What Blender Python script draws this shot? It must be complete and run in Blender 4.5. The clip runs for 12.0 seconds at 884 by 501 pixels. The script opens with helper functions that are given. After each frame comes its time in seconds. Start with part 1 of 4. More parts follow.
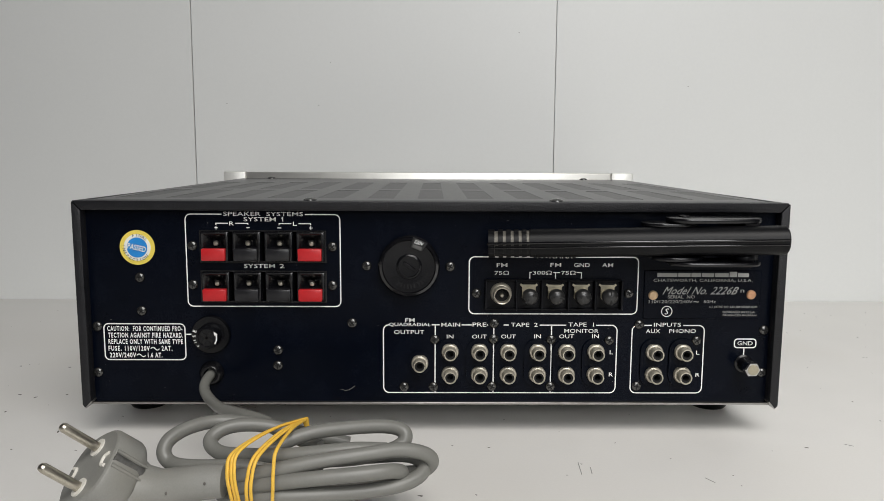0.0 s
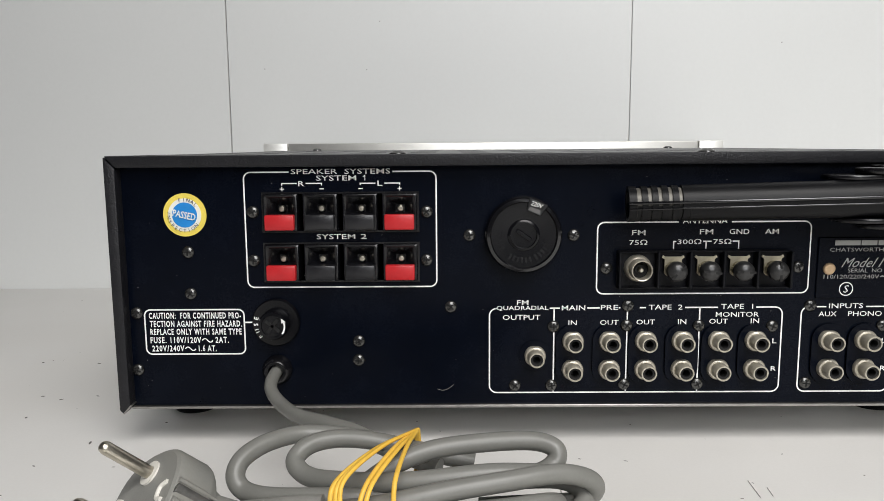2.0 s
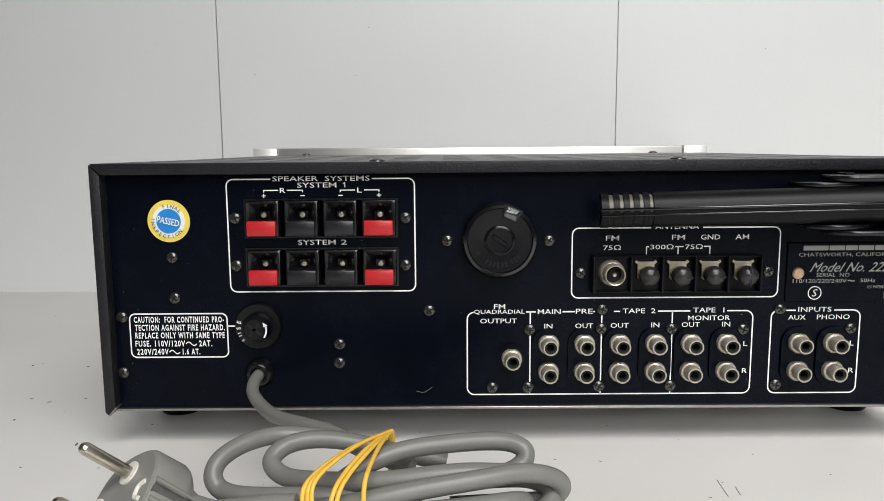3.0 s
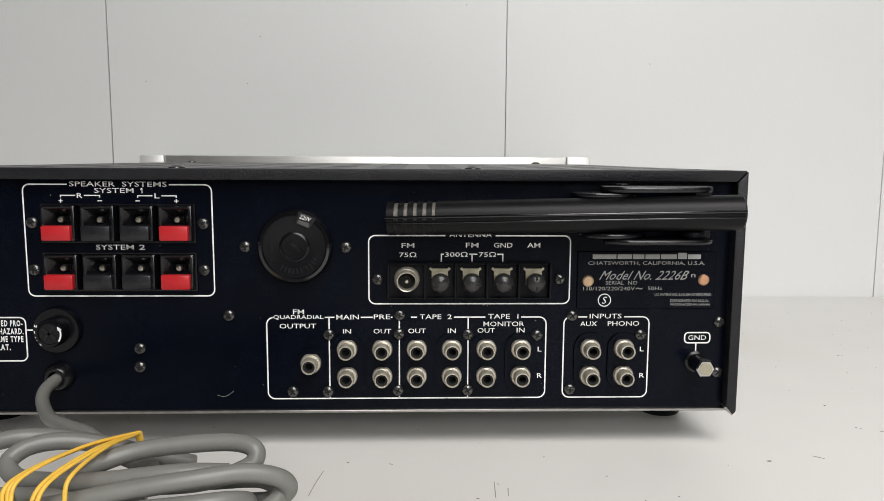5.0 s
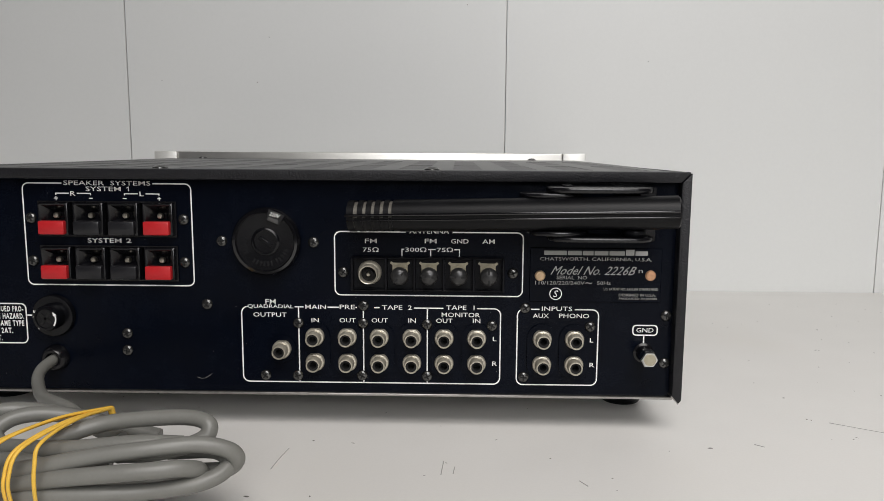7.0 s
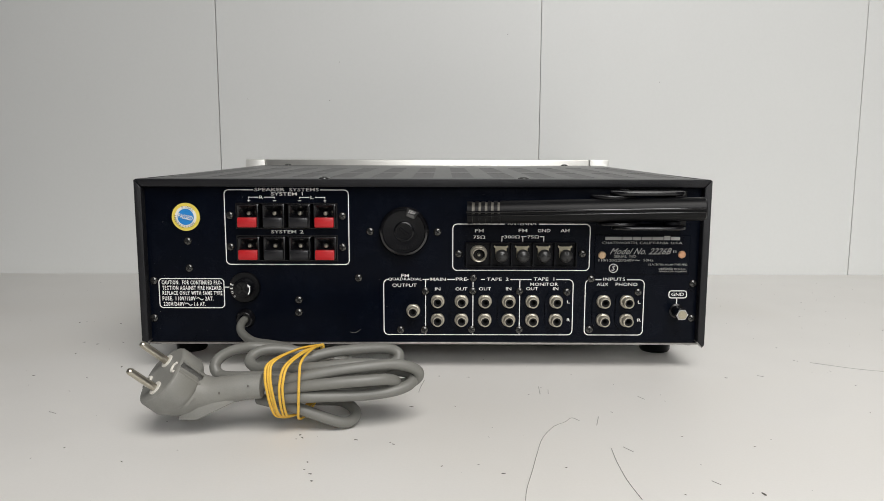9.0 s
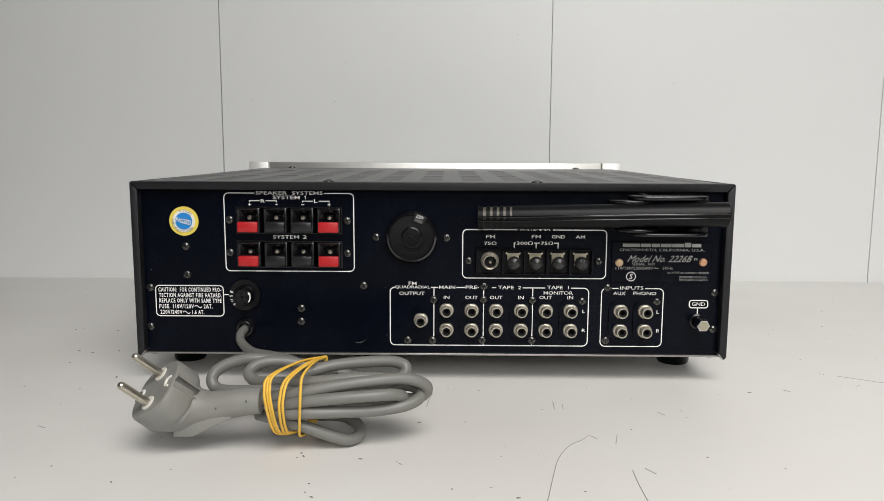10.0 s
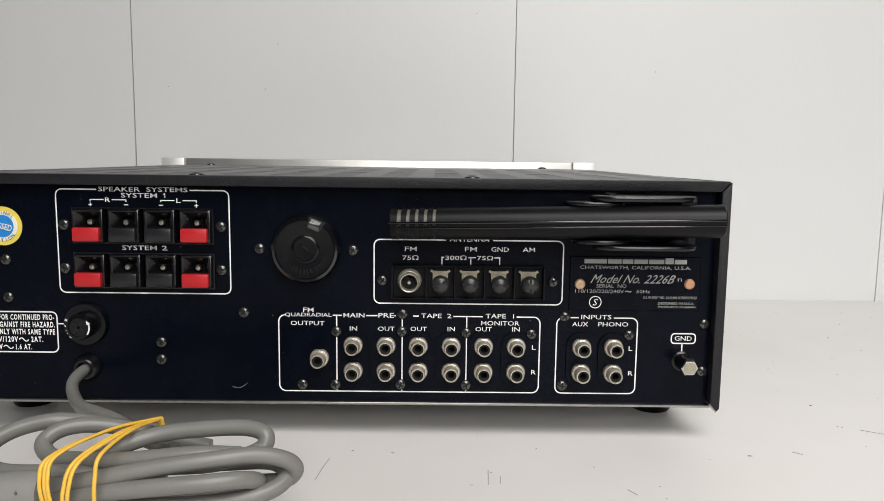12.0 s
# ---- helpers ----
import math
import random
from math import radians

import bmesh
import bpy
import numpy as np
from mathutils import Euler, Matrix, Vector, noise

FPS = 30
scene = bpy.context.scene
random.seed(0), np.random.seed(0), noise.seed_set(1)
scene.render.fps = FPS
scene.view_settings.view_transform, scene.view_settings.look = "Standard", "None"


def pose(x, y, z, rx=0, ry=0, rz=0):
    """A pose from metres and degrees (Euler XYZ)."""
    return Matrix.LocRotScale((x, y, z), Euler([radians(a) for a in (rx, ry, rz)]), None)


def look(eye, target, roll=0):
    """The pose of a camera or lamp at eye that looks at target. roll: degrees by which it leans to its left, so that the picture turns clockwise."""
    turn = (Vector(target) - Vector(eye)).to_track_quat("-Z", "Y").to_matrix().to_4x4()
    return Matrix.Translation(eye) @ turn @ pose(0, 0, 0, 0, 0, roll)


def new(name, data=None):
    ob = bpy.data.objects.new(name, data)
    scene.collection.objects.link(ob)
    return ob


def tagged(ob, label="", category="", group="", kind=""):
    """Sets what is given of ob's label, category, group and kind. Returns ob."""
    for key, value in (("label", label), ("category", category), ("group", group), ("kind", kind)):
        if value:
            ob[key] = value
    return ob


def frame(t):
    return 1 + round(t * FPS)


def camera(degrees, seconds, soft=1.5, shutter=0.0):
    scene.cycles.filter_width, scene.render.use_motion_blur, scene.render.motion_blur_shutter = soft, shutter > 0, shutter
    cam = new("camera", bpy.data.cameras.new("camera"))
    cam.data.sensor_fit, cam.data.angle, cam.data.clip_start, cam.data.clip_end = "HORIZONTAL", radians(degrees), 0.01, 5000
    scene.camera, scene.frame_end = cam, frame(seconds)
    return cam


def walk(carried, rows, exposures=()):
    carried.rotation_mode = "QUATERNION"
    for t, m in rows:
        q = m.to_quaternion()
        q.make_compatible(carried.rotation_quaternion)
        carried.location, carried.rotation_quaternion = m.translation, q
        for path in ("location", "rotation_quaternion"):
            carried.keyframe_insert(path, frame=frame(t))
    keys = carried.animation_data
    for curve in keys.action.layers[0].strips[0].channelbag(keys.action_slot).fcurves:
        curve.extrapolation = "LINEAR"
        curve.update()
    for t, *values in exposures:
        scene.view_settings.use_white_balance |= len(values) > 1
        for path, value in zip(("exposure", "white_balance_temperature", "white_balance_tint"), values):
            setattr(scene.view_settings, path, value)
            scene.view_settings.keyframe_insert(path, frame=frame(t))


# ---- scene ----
cam = camera(62.0, 12.0, soft=0.55)
PATH = [
    (0, (0.0024, -0.4253, 0.1681), (0.0242, 1.5580, -0.0884), 0.29),
    (0.5, (-0.0142, -0.4045, 0.1594), (-0.0013, 1.5772, -0.1102), 0.27),
    (1, (-0.0369, -0.3722, 0.1530), (-0.0408, 1.6082, -0.1264), 0.06),
    (1.5, (-0.0486, -0.3447, 0.1427), (-0.0663, 1.6362, -0.1329), -0.19),
    (2, (-0.0470, -0.3413, 0.1442), (-0.0641, 1.6395, -0.1318), -0.42),
    (2.5, (-0.0456, -0.3438, 0.1440), (-0.0608, 1.6382, -0.1236), -0.42),
    (3, (-0.0379, -0.3491, 0.1468), (-0.0473, 1.6325, -0.1239), -0.43),
    (5, (0.0476, -0.3577, 0.1460), (0.1121, 1.6264, -0.0978), 0.29),
    (5.5, (0.0752, -0.3552, 0.1478), (0.0990, 1.6290, -0.1019), 0.54),
    (6, (0.0944, -0.3515, 0.1445), (0.0742, 1.6310, -0.1191), 0.47),
    (6.5, (0.0968, -0.3522, 0.1440), (0.0551, 1.6285, -0.1303), 0.46),
    (7, (0.0880, -0.3832, 0.1518), (0.0481, 1.5983, -0.1172), 0.35),
    (7.5, (0.0630, -0.4473, 0.1591), (0.0341, 1.5353, -0.1023), -0.09),
    (9.5, (0.0130, -0.5313, 0.1639), (0.0142, 1.4492, -0.1150), 0.20),
    (10, (0.0130, -0.5054, 0.1627), (-0.0034, 1.4767, -0.1042), 0.27),
    (10.5, (0.0085, -0.4634, 0.1646), (0.0115, 1.5224, -0.0732), 0.53),
    (11, (0.0278, -0.4272, 0.1601), (0.0189, 1.5586, -0.0779), 0.67),
    (11.5, (0.0421, -0.4007, 0.1575), (0.0492, 1.5842, -0.0877), 0.79),
    (12, (0.0553, -0.3821, 0.1513), (0.0741, 1.6026, -0.0951), 0.70),
]
walk(cam, [(t, look(eye, target, roll)) for t, eye, target, roll in PATH],
     [(0, -0.14, 6480, 10), (1, -0.06, 6470, 10), (1.5, 0.05, 6450, 10), (2.5, 0.14, 6410, 11), (3.2, 0.12, 6420, 11), (5, 0.02, 6490, 11), (5.5, 0.01, 6500, 12), (6.5, -0.13, 6500, 12),
      (7.5, -0.27, 6500, 11), (9.5, -0.08, 6540, 10), (10.5, -0.03, 6530, 11), (12, 0.05, 6530, 12)])

# ---- light: a ceiling lamp over the table and a window behind the viewer, in a closed room ----
world = bpy.data.worlds.new("world")
world.use_nodes = True
world.node_tree.nodes["Background"].inputs[0].default_value = (0.8, 0.85, 0.9, 1)
world.node_tree.nodes["Background"].inputs[1].default_value = 0.05
scene.world = world


def area(name, eye, target, sx, sy, watts, colour, spread=180):
    d = bpy.data.lights.new(name, "AREA")
    d.shape, d.size, d.size_y, d.energy, d.color = "RECTANGLE", sx, sy, watts, colour
    d.spread = radians(spread)
    ob = new(name, d)
    ob.matrix_world = look(eye, target)
    return ob


area("ceiling_lamp", (0.48, -1.10, 1.44), (0.30, -0.20, 0.0), 1.4, 0.9, 10.0, (0.995, 0.968, 0.935), spread=92)
area("window_light", (0.65, -2.90, 1.15), (0.36, 0.0, 0.17), 1.5, 1.1, 7.0, (0.97, 0.975, 0.975), spread=64)


# ---- materials ----
def material(name, colour, rough=0.5, metal=0.0, vary=0.12, scale=60.0, fine=900.0, bump=0.05, coat=0.0, stains=0.0, spec=0.5, depth=0.0004):
    """Principled surface with colour and gloss varied at two scales and a fine relief."""
    m = bpy.data.materials.new(name)
    m.use_nodes = True
    t = m.node_tree
    b = t.nodes["Principled BSDF"]
    b.inputs["Metallic"].default_value = metal
    b.inputs["Coat Weight"].default_value = coat
    b.inputs["Specular IOR Level"].default_value = spec
    co = t.nodes.new("ShaderNodeTexCoord")
    n1, n2 = t.nodes.new("ShaderNodeTexNoise"), t.nodes.new("ShaderNodeTexNoise")
    n1.inputs["Scale"].default_value, n2.inputs["Scale"].default_value = scale, fine
    n1.inputs["Detail"].default_value, n2.inputs["Detail"].default_value = 5.0, 3.0
    for n in (n1, n2):
        t.links.new(co.outputs["Object"], n.inputs["Vector"])
    mix = t.nodes.new("ShaderNodeMix")
    mix.data_type = "RGBA"
    mix.inputs[6].default_value = (*[c * (1 - vary) for c in colour], 1)
    mix.inputs[7].default_value = (*[min(1, c * (1 + vary)) for c in colour], 1)
    add = t.nodes.new("ShaderNodeMath")
    add.operation = "MULTIPLY_ADD"
    add.inputs[1].default_value = 0.35
    sub = t.nodes.new("ShaderNodeMath")
    sub.operation = "MULTIPLY"
    sub.inputs[1].default_value = 0.65
    t.links.new(n1.outputs["Fac"], sub.inputs[0])
    t.links.new(n2.outputs["Fac"], add.inputs[0])
    t.links.new(sub.outputs[0], add.inputs[2])
    ramp = t.nodes.new("ShaderNodeMapRange")
    ramp.inputs["From Min"].default_value, ramp.inputs["From Max"].default_value = 0.3, 0.7
    t.links.new(add.outputs[0], ramp.inputs["Value"])
    t.links.new(ramp.outputs[0], mix.inputs[0])
    last = mix.outputs[2]
    if stains:
        n3 = t.nodes.new("ShaderNodeTexNoise")
        n3.inputs["Scale"].default_value, n3.inputs["Detail"].default_value = scale * 0.25, 8.0
        t.links.new(co.outputs["Object"], n3.inputs["Vector"])
        r3 = t.nodes.new("ShaderNodeMapRange")
        r3.inputs["From Min"].default_value, r3.inputs["From Max"].default_value = 0.52, 0.75
        r3.inputs["To Max"].default_value = stains
        t.links.new(n3.outputs["Fac"], r3.inputs["Value"])
        m3 = t.nodes.new("ShaderNodeMix")
        m3.data_type = "RGBA"
        m3.inputs[7].default_value = (colour[0] * 0.7, colour[1] * 0.66, colour[2] * 0.58, 1)
        t.links.new(r3.outputs[0], m3.inputs[0])
        t.links.new(last, m3.inputs[6])
        last = m3.outputs[2]
    t.links.new(last, b.inputs["Base Color"])
    rr = t.nodes.new("ShaderNodeMapRange")
    rr.inputs["To Min"].default_value, rr.inputs["To Max"].default_value = max(0.02, rough * 0.85), min(1, rough * 1.15)
    t.links.new(add.outputs[0], rr.inputs["Value"])
    t.links.new(rr.outputs[0], b.inputs["Roughness"])
    if bump:
        bp = t.nodes.new("ShaderNodeBump")
        bp.inputs["Strength"].default_value, bp.inputs["Distance"].default_value = bump, depth
        t.links.new(n2.outputs["Fac"], bp.inputs["Height"])
        t.links.new(bp.outputs[0], b.inputs["Normal"])
    return m


WALL = material("white_wall_panel", (0.685, 0.695, 0.685), 0.42, vary=0.02, scale=4, fine=260, bump=0.05)
GAP = material("panel_gap", (0.48, 0.48, 0.46), 0.8)
TABLE = material("white_laminate", (0.78, 0.77, 0.745), 0.50, vary=0.03, scale=14, fine=700, bump=0.05, stains=0.26, spec=0.32)
# unseen room surfaces are darkened to cut bounced light, the side walls most
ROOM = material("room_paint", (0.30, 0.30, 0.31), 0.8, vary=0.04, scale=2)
SIDE = material("light_cut_wall", (0.09, 0.09, 0.10), 0.8, vary=0.05, scale=2)
FLOOR = material("room_floor", (0.30, 0.27, 0.24), 0.6, vary=0.1, scale=6)
PANEL = material("satin_black_paint", (0.0014, 0.0025, 0.0062), 0.27, vary=0.3, scale=40, fine=1800, bump=0.03, spec=0.095)
VINYL = material("black_grained_vinyl", (0.0098, 0.0099, 0.0120), 0.42, vary=0.25, scale=160, fine=900, bump=0.7, depth=0.0005, spec=0.36)
COVERTOP = material("black_satin_cover", (0.0105, 0.0105, 0.0120), 0.34, vary=0.2, scale=120, fine=1100, bump=0.10, spec=0.7)
GRILLE = material("vent_metal", (0.0060, 0.0060, 0.0070), 0.40, vary=0.3, scale=300, fine=1400, bump=0.18, spec=0.6)
ALU = material("brushed_aluminium", (0.60, 0.595, 0.565), 0.42, metal=1.0, vary=0.05, scale=90)
ALU_END = material("pale_end_trim", (0.68, 0.68, 0.65), 0.45, metal=0.5, vary=0.05)
STEEL = material("bare_steel_edge", (0.38, 0.37, 0.355), 0.38, metal=1.0, vary=0.15, scale=200)
BLACKPL = material("black_plastic", (0.004, 0.004, 0.0052), 0.25, vary=0.3, scale=120, bump=0.04)
MATTEBLK = material("matt_black_plastic", (0.0042, 0.0045, 0.0062), 0.40, vary=0.2, scale=200, fine=2500, bump=0.1, spec=0.16)
STEELGREY = material("grey_metal", (0.16, 0.16, 0.155), 0.4, metal=0.9, vary=0.2, scale=600)
LEVERBLK = material("satin_black_lever", (0.011, 0.011, 0.013), 0.30, vary=0.25, scale=300, fine=2500, bump=0.08, spec=0.5)
RODBLK = material("aged_black_moulding", (0.0030, 0.0031, 0.0039), 0.40, vary=0.4, scale=70, fine=1500, bump=0.08, spec=0.20)
GLOSSBLK = material("gloss_black_bakelite", (0.0032, 0.0034, 0.0045), 0.22, vary=0.25, spec=0.32)
RIMBLK = material("polished_black_rim", (0.004, 0.004, 0.005), 0.12, vary=0.2, spec=0.7)
VOID = material("dark_hollow", (0.003, 0.003, 0.003), 0.8, bump=0)
RED = material("red_plastic", (0.46, 0.014, 0.018), 0.36, vary=0.08, scale=220, bump=0.03)
WHITE = material("white_print", (0.86, 0.86, 0.84), 0.55, vary=0.05, scale=900, bump=0)
SILVERPR = material("silver_print", (0.38, 0.38, 0.37), 0.45, vary=0.06, scale=900, bump=0)
NICKEL = material("aged_nickel", (0.52, 0.485, 0.41), 0.30, metal=1.0, vary=0.16, scale=500, fine=2500, bump=0.05)
IVORY = material("ivory_jack", (0.50, 0.465, 0.385), 0.33, metal=0.60, vary=0.14, scale=500, fine=2500, bump=0.06)
CHROME = material("chrome", (0.50, 0.50, 0.49), 0.18, metal=1.0, vary=0.05)
BRASS = material("tarnished_brass", (0.42, 0.385, 0.29), 0.38, metal=0.8, vary=0.12, scale=600)
RIVET = material("brass_rivet", (0.62, 0.44, 0.27), 0.42, metal=0.6, vary=0.15, scale=500)
COPPER = material("copper_rivet", (0.60, 0.33, 0.19), 0.42, metal=0.6, vary=0.2, scale=500)
SCREWM = material("blackened_screw", (0.115, 0.115, 0.112), 0.24, metal=0.9, vary=0.35, scale=700)
DARKMET = material("dark_nickel_screw", (0.048, 0.048, 0.048), 0.30, metal=0.6, vary=0.2, scale=600)
FERRITE = material("ferrite_gold", (0.13, 0.122, 0.105), 0.45, metal=0.3, vary=0.3, scale=700)
CORD = material("grey_cord_vinyl", (0.175, 0.175, 0.160), 0.40, vary=0.07, scale=90, fine=900, bump=0.06, stains=0.2)
PLUGM = material("grey_plug_rubber", (0.235, 0.235, 0.218), 0.48, vary=0.12, scale=110, fine=1400, bump=0.14, stains=0.5)
LINER = material("pale_plug_insert", (0.70, 0.68, 0.62), 0.5, vary=0.08)
BAND = material("yellow_rubber", (0.80, 0.49, 0.065), 0.5, vary=0.10, scale=300)
YELLOW = material("sticker_yellow", (0.78, 0.62, 0.10), 0.45, vary=0.06, scale=300)
STWHITE = material("sticker_white", (0.80, 0.79, 0.72), 0.45, vary=0.04)
BLUE = material("sticker_blue", (0.012, 0.22, 0.60), 0.42, vary=0.07, scale=300)
INK = material("sticker_ink", (0.03, 0.03, 0.05), 0.6)
DUST = material("dark_crumb", (0.13, 0.12, 0.11), 0.8)
SCRATCH = material("grey_scratch", (0.33, 0.32, 0.30), 0.6)


# ---- mesh helpers ----
def finish(bm, name, mats, smooth=40):
    me = bpy.data.meshes.new(name)
    bmesh.ops.recalc_face_normals(bm, faces=bm.faces[:])
    bm.to_mesh(me)
    bm.free()
    for m in mats if isinstance(mats, (list, tuple)) else [mats]:
        me.materials.append(m)
    if smooth:
        me.shade_smooth()
        me.set_sharp_from_angle(angle=radians(smooth))
    return me


def part(name, bm, mats, parent, label="", smooth=40):
    ob = new(name, finish(bm, name, mats, smooth) if isinstance(bm, bmesh.types.BMesh) else bm)
    ob.parent = parent
    return tagged(ob, label)


def put(name, me, parent, x, y, z, spin=0.0, label=""):
    """A further part on shared mesh data, turned about the axis that faces the viewer of the rear."""
    ob = new(name, me)
    ob.parent = parent
    ob.location, ob.rotation_euler = (x, y, z), (0, radians(spin), 0)
    return tagged(ob, label)


def thing(name, label, category, group="", kind=""):
    return tagged(new(name), label, category, group, kind)


def box(bm, x0, x1, y0, y1, z0, z1, bevel=0.0, seg=2, slot=0):
    r = bmesh.ops.create_cube(bm, size=1.0)
    vs = r["verts"]
    for v in vs:
        v.co = Vector((x0 + (v.co.x + 0.5) * (x1 - x0), y0 + (v.co.y + 0.5) * (y1 - y0), z0 + (v.co.z + 0.5) * (z1 - z0)))
    faces = list({f for v in vs for f in v.link_faces})
    for f in faces:
        f.material_index = slot
    if bevel:
        es = list({e for v in vs for e in v.link_edges})
        bmesh.ops.bevel(bm, geom=es, offset=bevel, segments=seg, affect="EDGES", profile=0.5, clamp_overlap=True)
    return bm


def boxed(*a, **k):
    return box(bmesh.new(), *a, **k)


def lathe(bm, profile, seg=28, at=(0, 0, 0), slot=0, facets=0):
    """Turn (radius, y) pairs round the y axis; radius 0 closes an end."""
    rings = []
    n = facets or seg
    for r, y in profile:
        if r <= 0:
            rings.append([bm.verts.new((at[0], at[1] + y, at[2]))])
        else:
            rings.append([bm.verts.new((at[0] + r * math.cos(2 * math.pi * i / n), at[1] + y, at[2] + r * math.sin(2 * math.pi * i / n))) for i in range(n)])
    for a, b in zip(rings, rings[1:]):
        for i in range(n):
            j = (i + 1) % n
            vs = [a[i % len(a)], a[j % len(a)], b[j % len(b)], b[i % len(b)]]
            vs = list(dict.fromkeys(vs))
            if len(vs) > 2:
                bm.faces.new(vs).material_index = slot
    return bm


def prism(bm, outline, y0, y1, slot=0):
    """Extrude an outline of (x, z) pairs from y0 to y1."""
    a = [bm.verts.new((x, y0, z)) for x, z in outline]
    b = [bm.verts.new((x, y1, z)) for x, z in outline]
    bm.faces.new(a).material_index = slot
    bm.faces.new(b).material_index = slot
    for i in range(len(a)):
        j = (i + 1) % len(a)
        bm.faces.new((a[i], a[j], b[j], b[i])).material_index = slot
    return bm


def smooth_path(pts, n=8):
    """Catmull-Rom through the points."""
    p = [Vector(q) for q in pts]
    p = [2 * p[0] - p[1], *p, 2 * p[-1] - p[-2]]
    out = []
    for a, b, c, d in zip(p, p[1:], p[2:], p[3:]):
        for i in range(n):
            t = i / n
            out.append(0.5 * (2 * b + (c - a) * t + (2 * a - 5 * b + 4 * c - d) * t * t + (3 * b - a - 3 * c + d) * t ** 3))
    return [*out, p[-2]]


def tube(bm, pts, radii, seg=16, n=8, cross=None, slot=0):
    """Sweep a round or given cross-section along a smooth path; radii: one, or one for each control point."""
    path = smooth_path(pts, n)
    if not isinstance(radii, (list, tuple)):
        radii = [radii] * len(pts)
    side, rings = None, []
    for i, c in enumerate(path):
        d = (path[min(i + 1, len(path) - 1)] - path[max(i - 1, 0)]).normalized()
        if side is None:
            side = d.orthogonal().normalized() if abs(d.z) > 0.9 else d.cross(Vector((0, 0, 1))).normalized()
        side = (side - d * side.dot(d)).normalized()
        up = d.cross(side)
        f = min(i / n, len(radii) - 1.0001)
        k = int(f)
        r = radii[k] + (radii[k + 1] - radii[k]) * (f - k) if len(radii) > 1 else radii[0]
        ring = []
        for s in range(seg):
            a = 2 * math.pi * s / seg
            u, v = cross(a) if cross else (math.cos(a), math.sin(a))
            ring.append(bm.verts.new(c + (side * u + up * v) * r))
        rings.append(ring)
    for a, b in zip(rings, rings[1:]):
        for s in range(seg):
            bm.faces.new((a[s], a[(s + 1) % seg], b[(s + 1) % seg], b[s])).material_index = slot
    bm.faces.new(rings[0]).material_index = slot
    bm.faces.new(rings[-1]).material_index = slot
    return bm


def stroke(bm, pts, w, y, closed=False):
    """A printed line of width w along (x, z) pairs, on the plane y."""
    p = [Vector((x, 0, z)) for x, z in pts]
    n = len(p)
    rows = []
    for i in range(n):
        a = p[i - 1] if i or closed else p[i]
        b = p[(i + 1) % n] if i < n - 1 or closed else p[i]
        d1, d2 = (p[i] - a), (b - p[i])
        d1 = d1.normalized() if d1.length > 0 else d2.normalized()
        d2 = d2.normalized() if d2.length > 0 else d1
        t = (d1 + d2).normalized()
        side = Vector((-t.z, 0, t.x)) * (w / 2 / max(0.5, t.dot(d1)))
        rows.append((bm.verts.new((p[i].x + side.x, y, p[i].z + side.z)), bm.verts.new((p[i].x - side.x, y, p[i].z - side.z))))
    for i in range(n if closed else n - 1):
        a, b = rows[i], rows[(i + 1) % n]
        bm.faces.new((a[0], b[0], b[1], a[1]))
    return bm


def arc(cx, cz, r, a0, a1, n=6):
    return [(cx + r * math.cos(radians(a0 + (a1 - a0) * i / n)), cz + r * math.sin(radians(a0 + (a1 - a0) * i / n))) for i in range(n + 1)]


def round_rect(x0, x1, z0, z1, r):
    """Outline from the middle of the top edge, clockwise."""
    return [*arc(x1 - r, z1 - r, r, 90, 0), *arc(x1 - r, z0 + r, r, 0, -90), *arc(x0 + r, z0 + r, r, 270, 180), *arc(x0 + r, z1 - r, r, 180, 90)]


def lettering(text, x, z, w, h, parent, y, mat=WHITE, shear=0.0, spin=0.0, bold=0.002, name="lettering", space=1.0):
    """Flat printed text, w wide and h high round (x, z) on the plane y."""
    cu = bpy.data.curves.new(name, "FONT")
    cu.body, cu.shear, cu.resolution_u, cu.offset = text, shear, 2, bold
    cu.space_character = space
    tmp = new("tmp", cu)
    bpy.context.view_layer.update()
    me = bpy.data.meshes.new_from_object(tmp.evaluated_get(bpy.context.evaluated_depsgraph_get()))
    bpy.data.objects.remove(tmp)
    bpy.data.curves.remove(cu)
    co = np.array([v.co[:] for v in me.vertices])
    lo, hi = co.min(0), co.max(0)
    mid, size = (lo + hi) / 2, np.maximum(hi - lo, 1e-6)
    sx, sz = (w / size[0] if w else h / size[1]), h / size[1]
    c, s = math.cos(radians(spin)), math.sin(radians(spin))
    for v in me.vertices:
        u, t = (v.co.x - mid[0]) * sx, (v.co.y - mid[1]) * sz
        v.co = (x + c * u - s * t, y, z + s * u + c * t)
    me.materials.clear()
    me.materials.append(mat)
    ob = new(name, me)
    ob.parent = parent
    return ob


def pierced(xs, zs, holes, y0, y1):
    """A flat plate from y0 to y1 over a grid of x and z, open at the named cells."""
    bm = bmesh.new()
    g = {(i, j): bm.verts.new((px, y0, pz)) for i, px in enumerate(xs) for j, pz in enumerate(zs)}
    for i in range(len(xs) - 1):
        for j in range(len(zs) - 1):
            if (i, j) not in holes:
                bm.faces.new((g[i, j], g[i + 1, j], g[i + 1, j + 1], g[i, j + 1]))
    ex = bmesh.ops.extrude_face_region(bm, geom=bm.faces[:])
    bmesh.ops.translate(bm, verts=[v for v in ex["geom"] if isinstance(v, bmesh.types.BMVert)], vec=(0, y1 - y0, 0))
    return bm


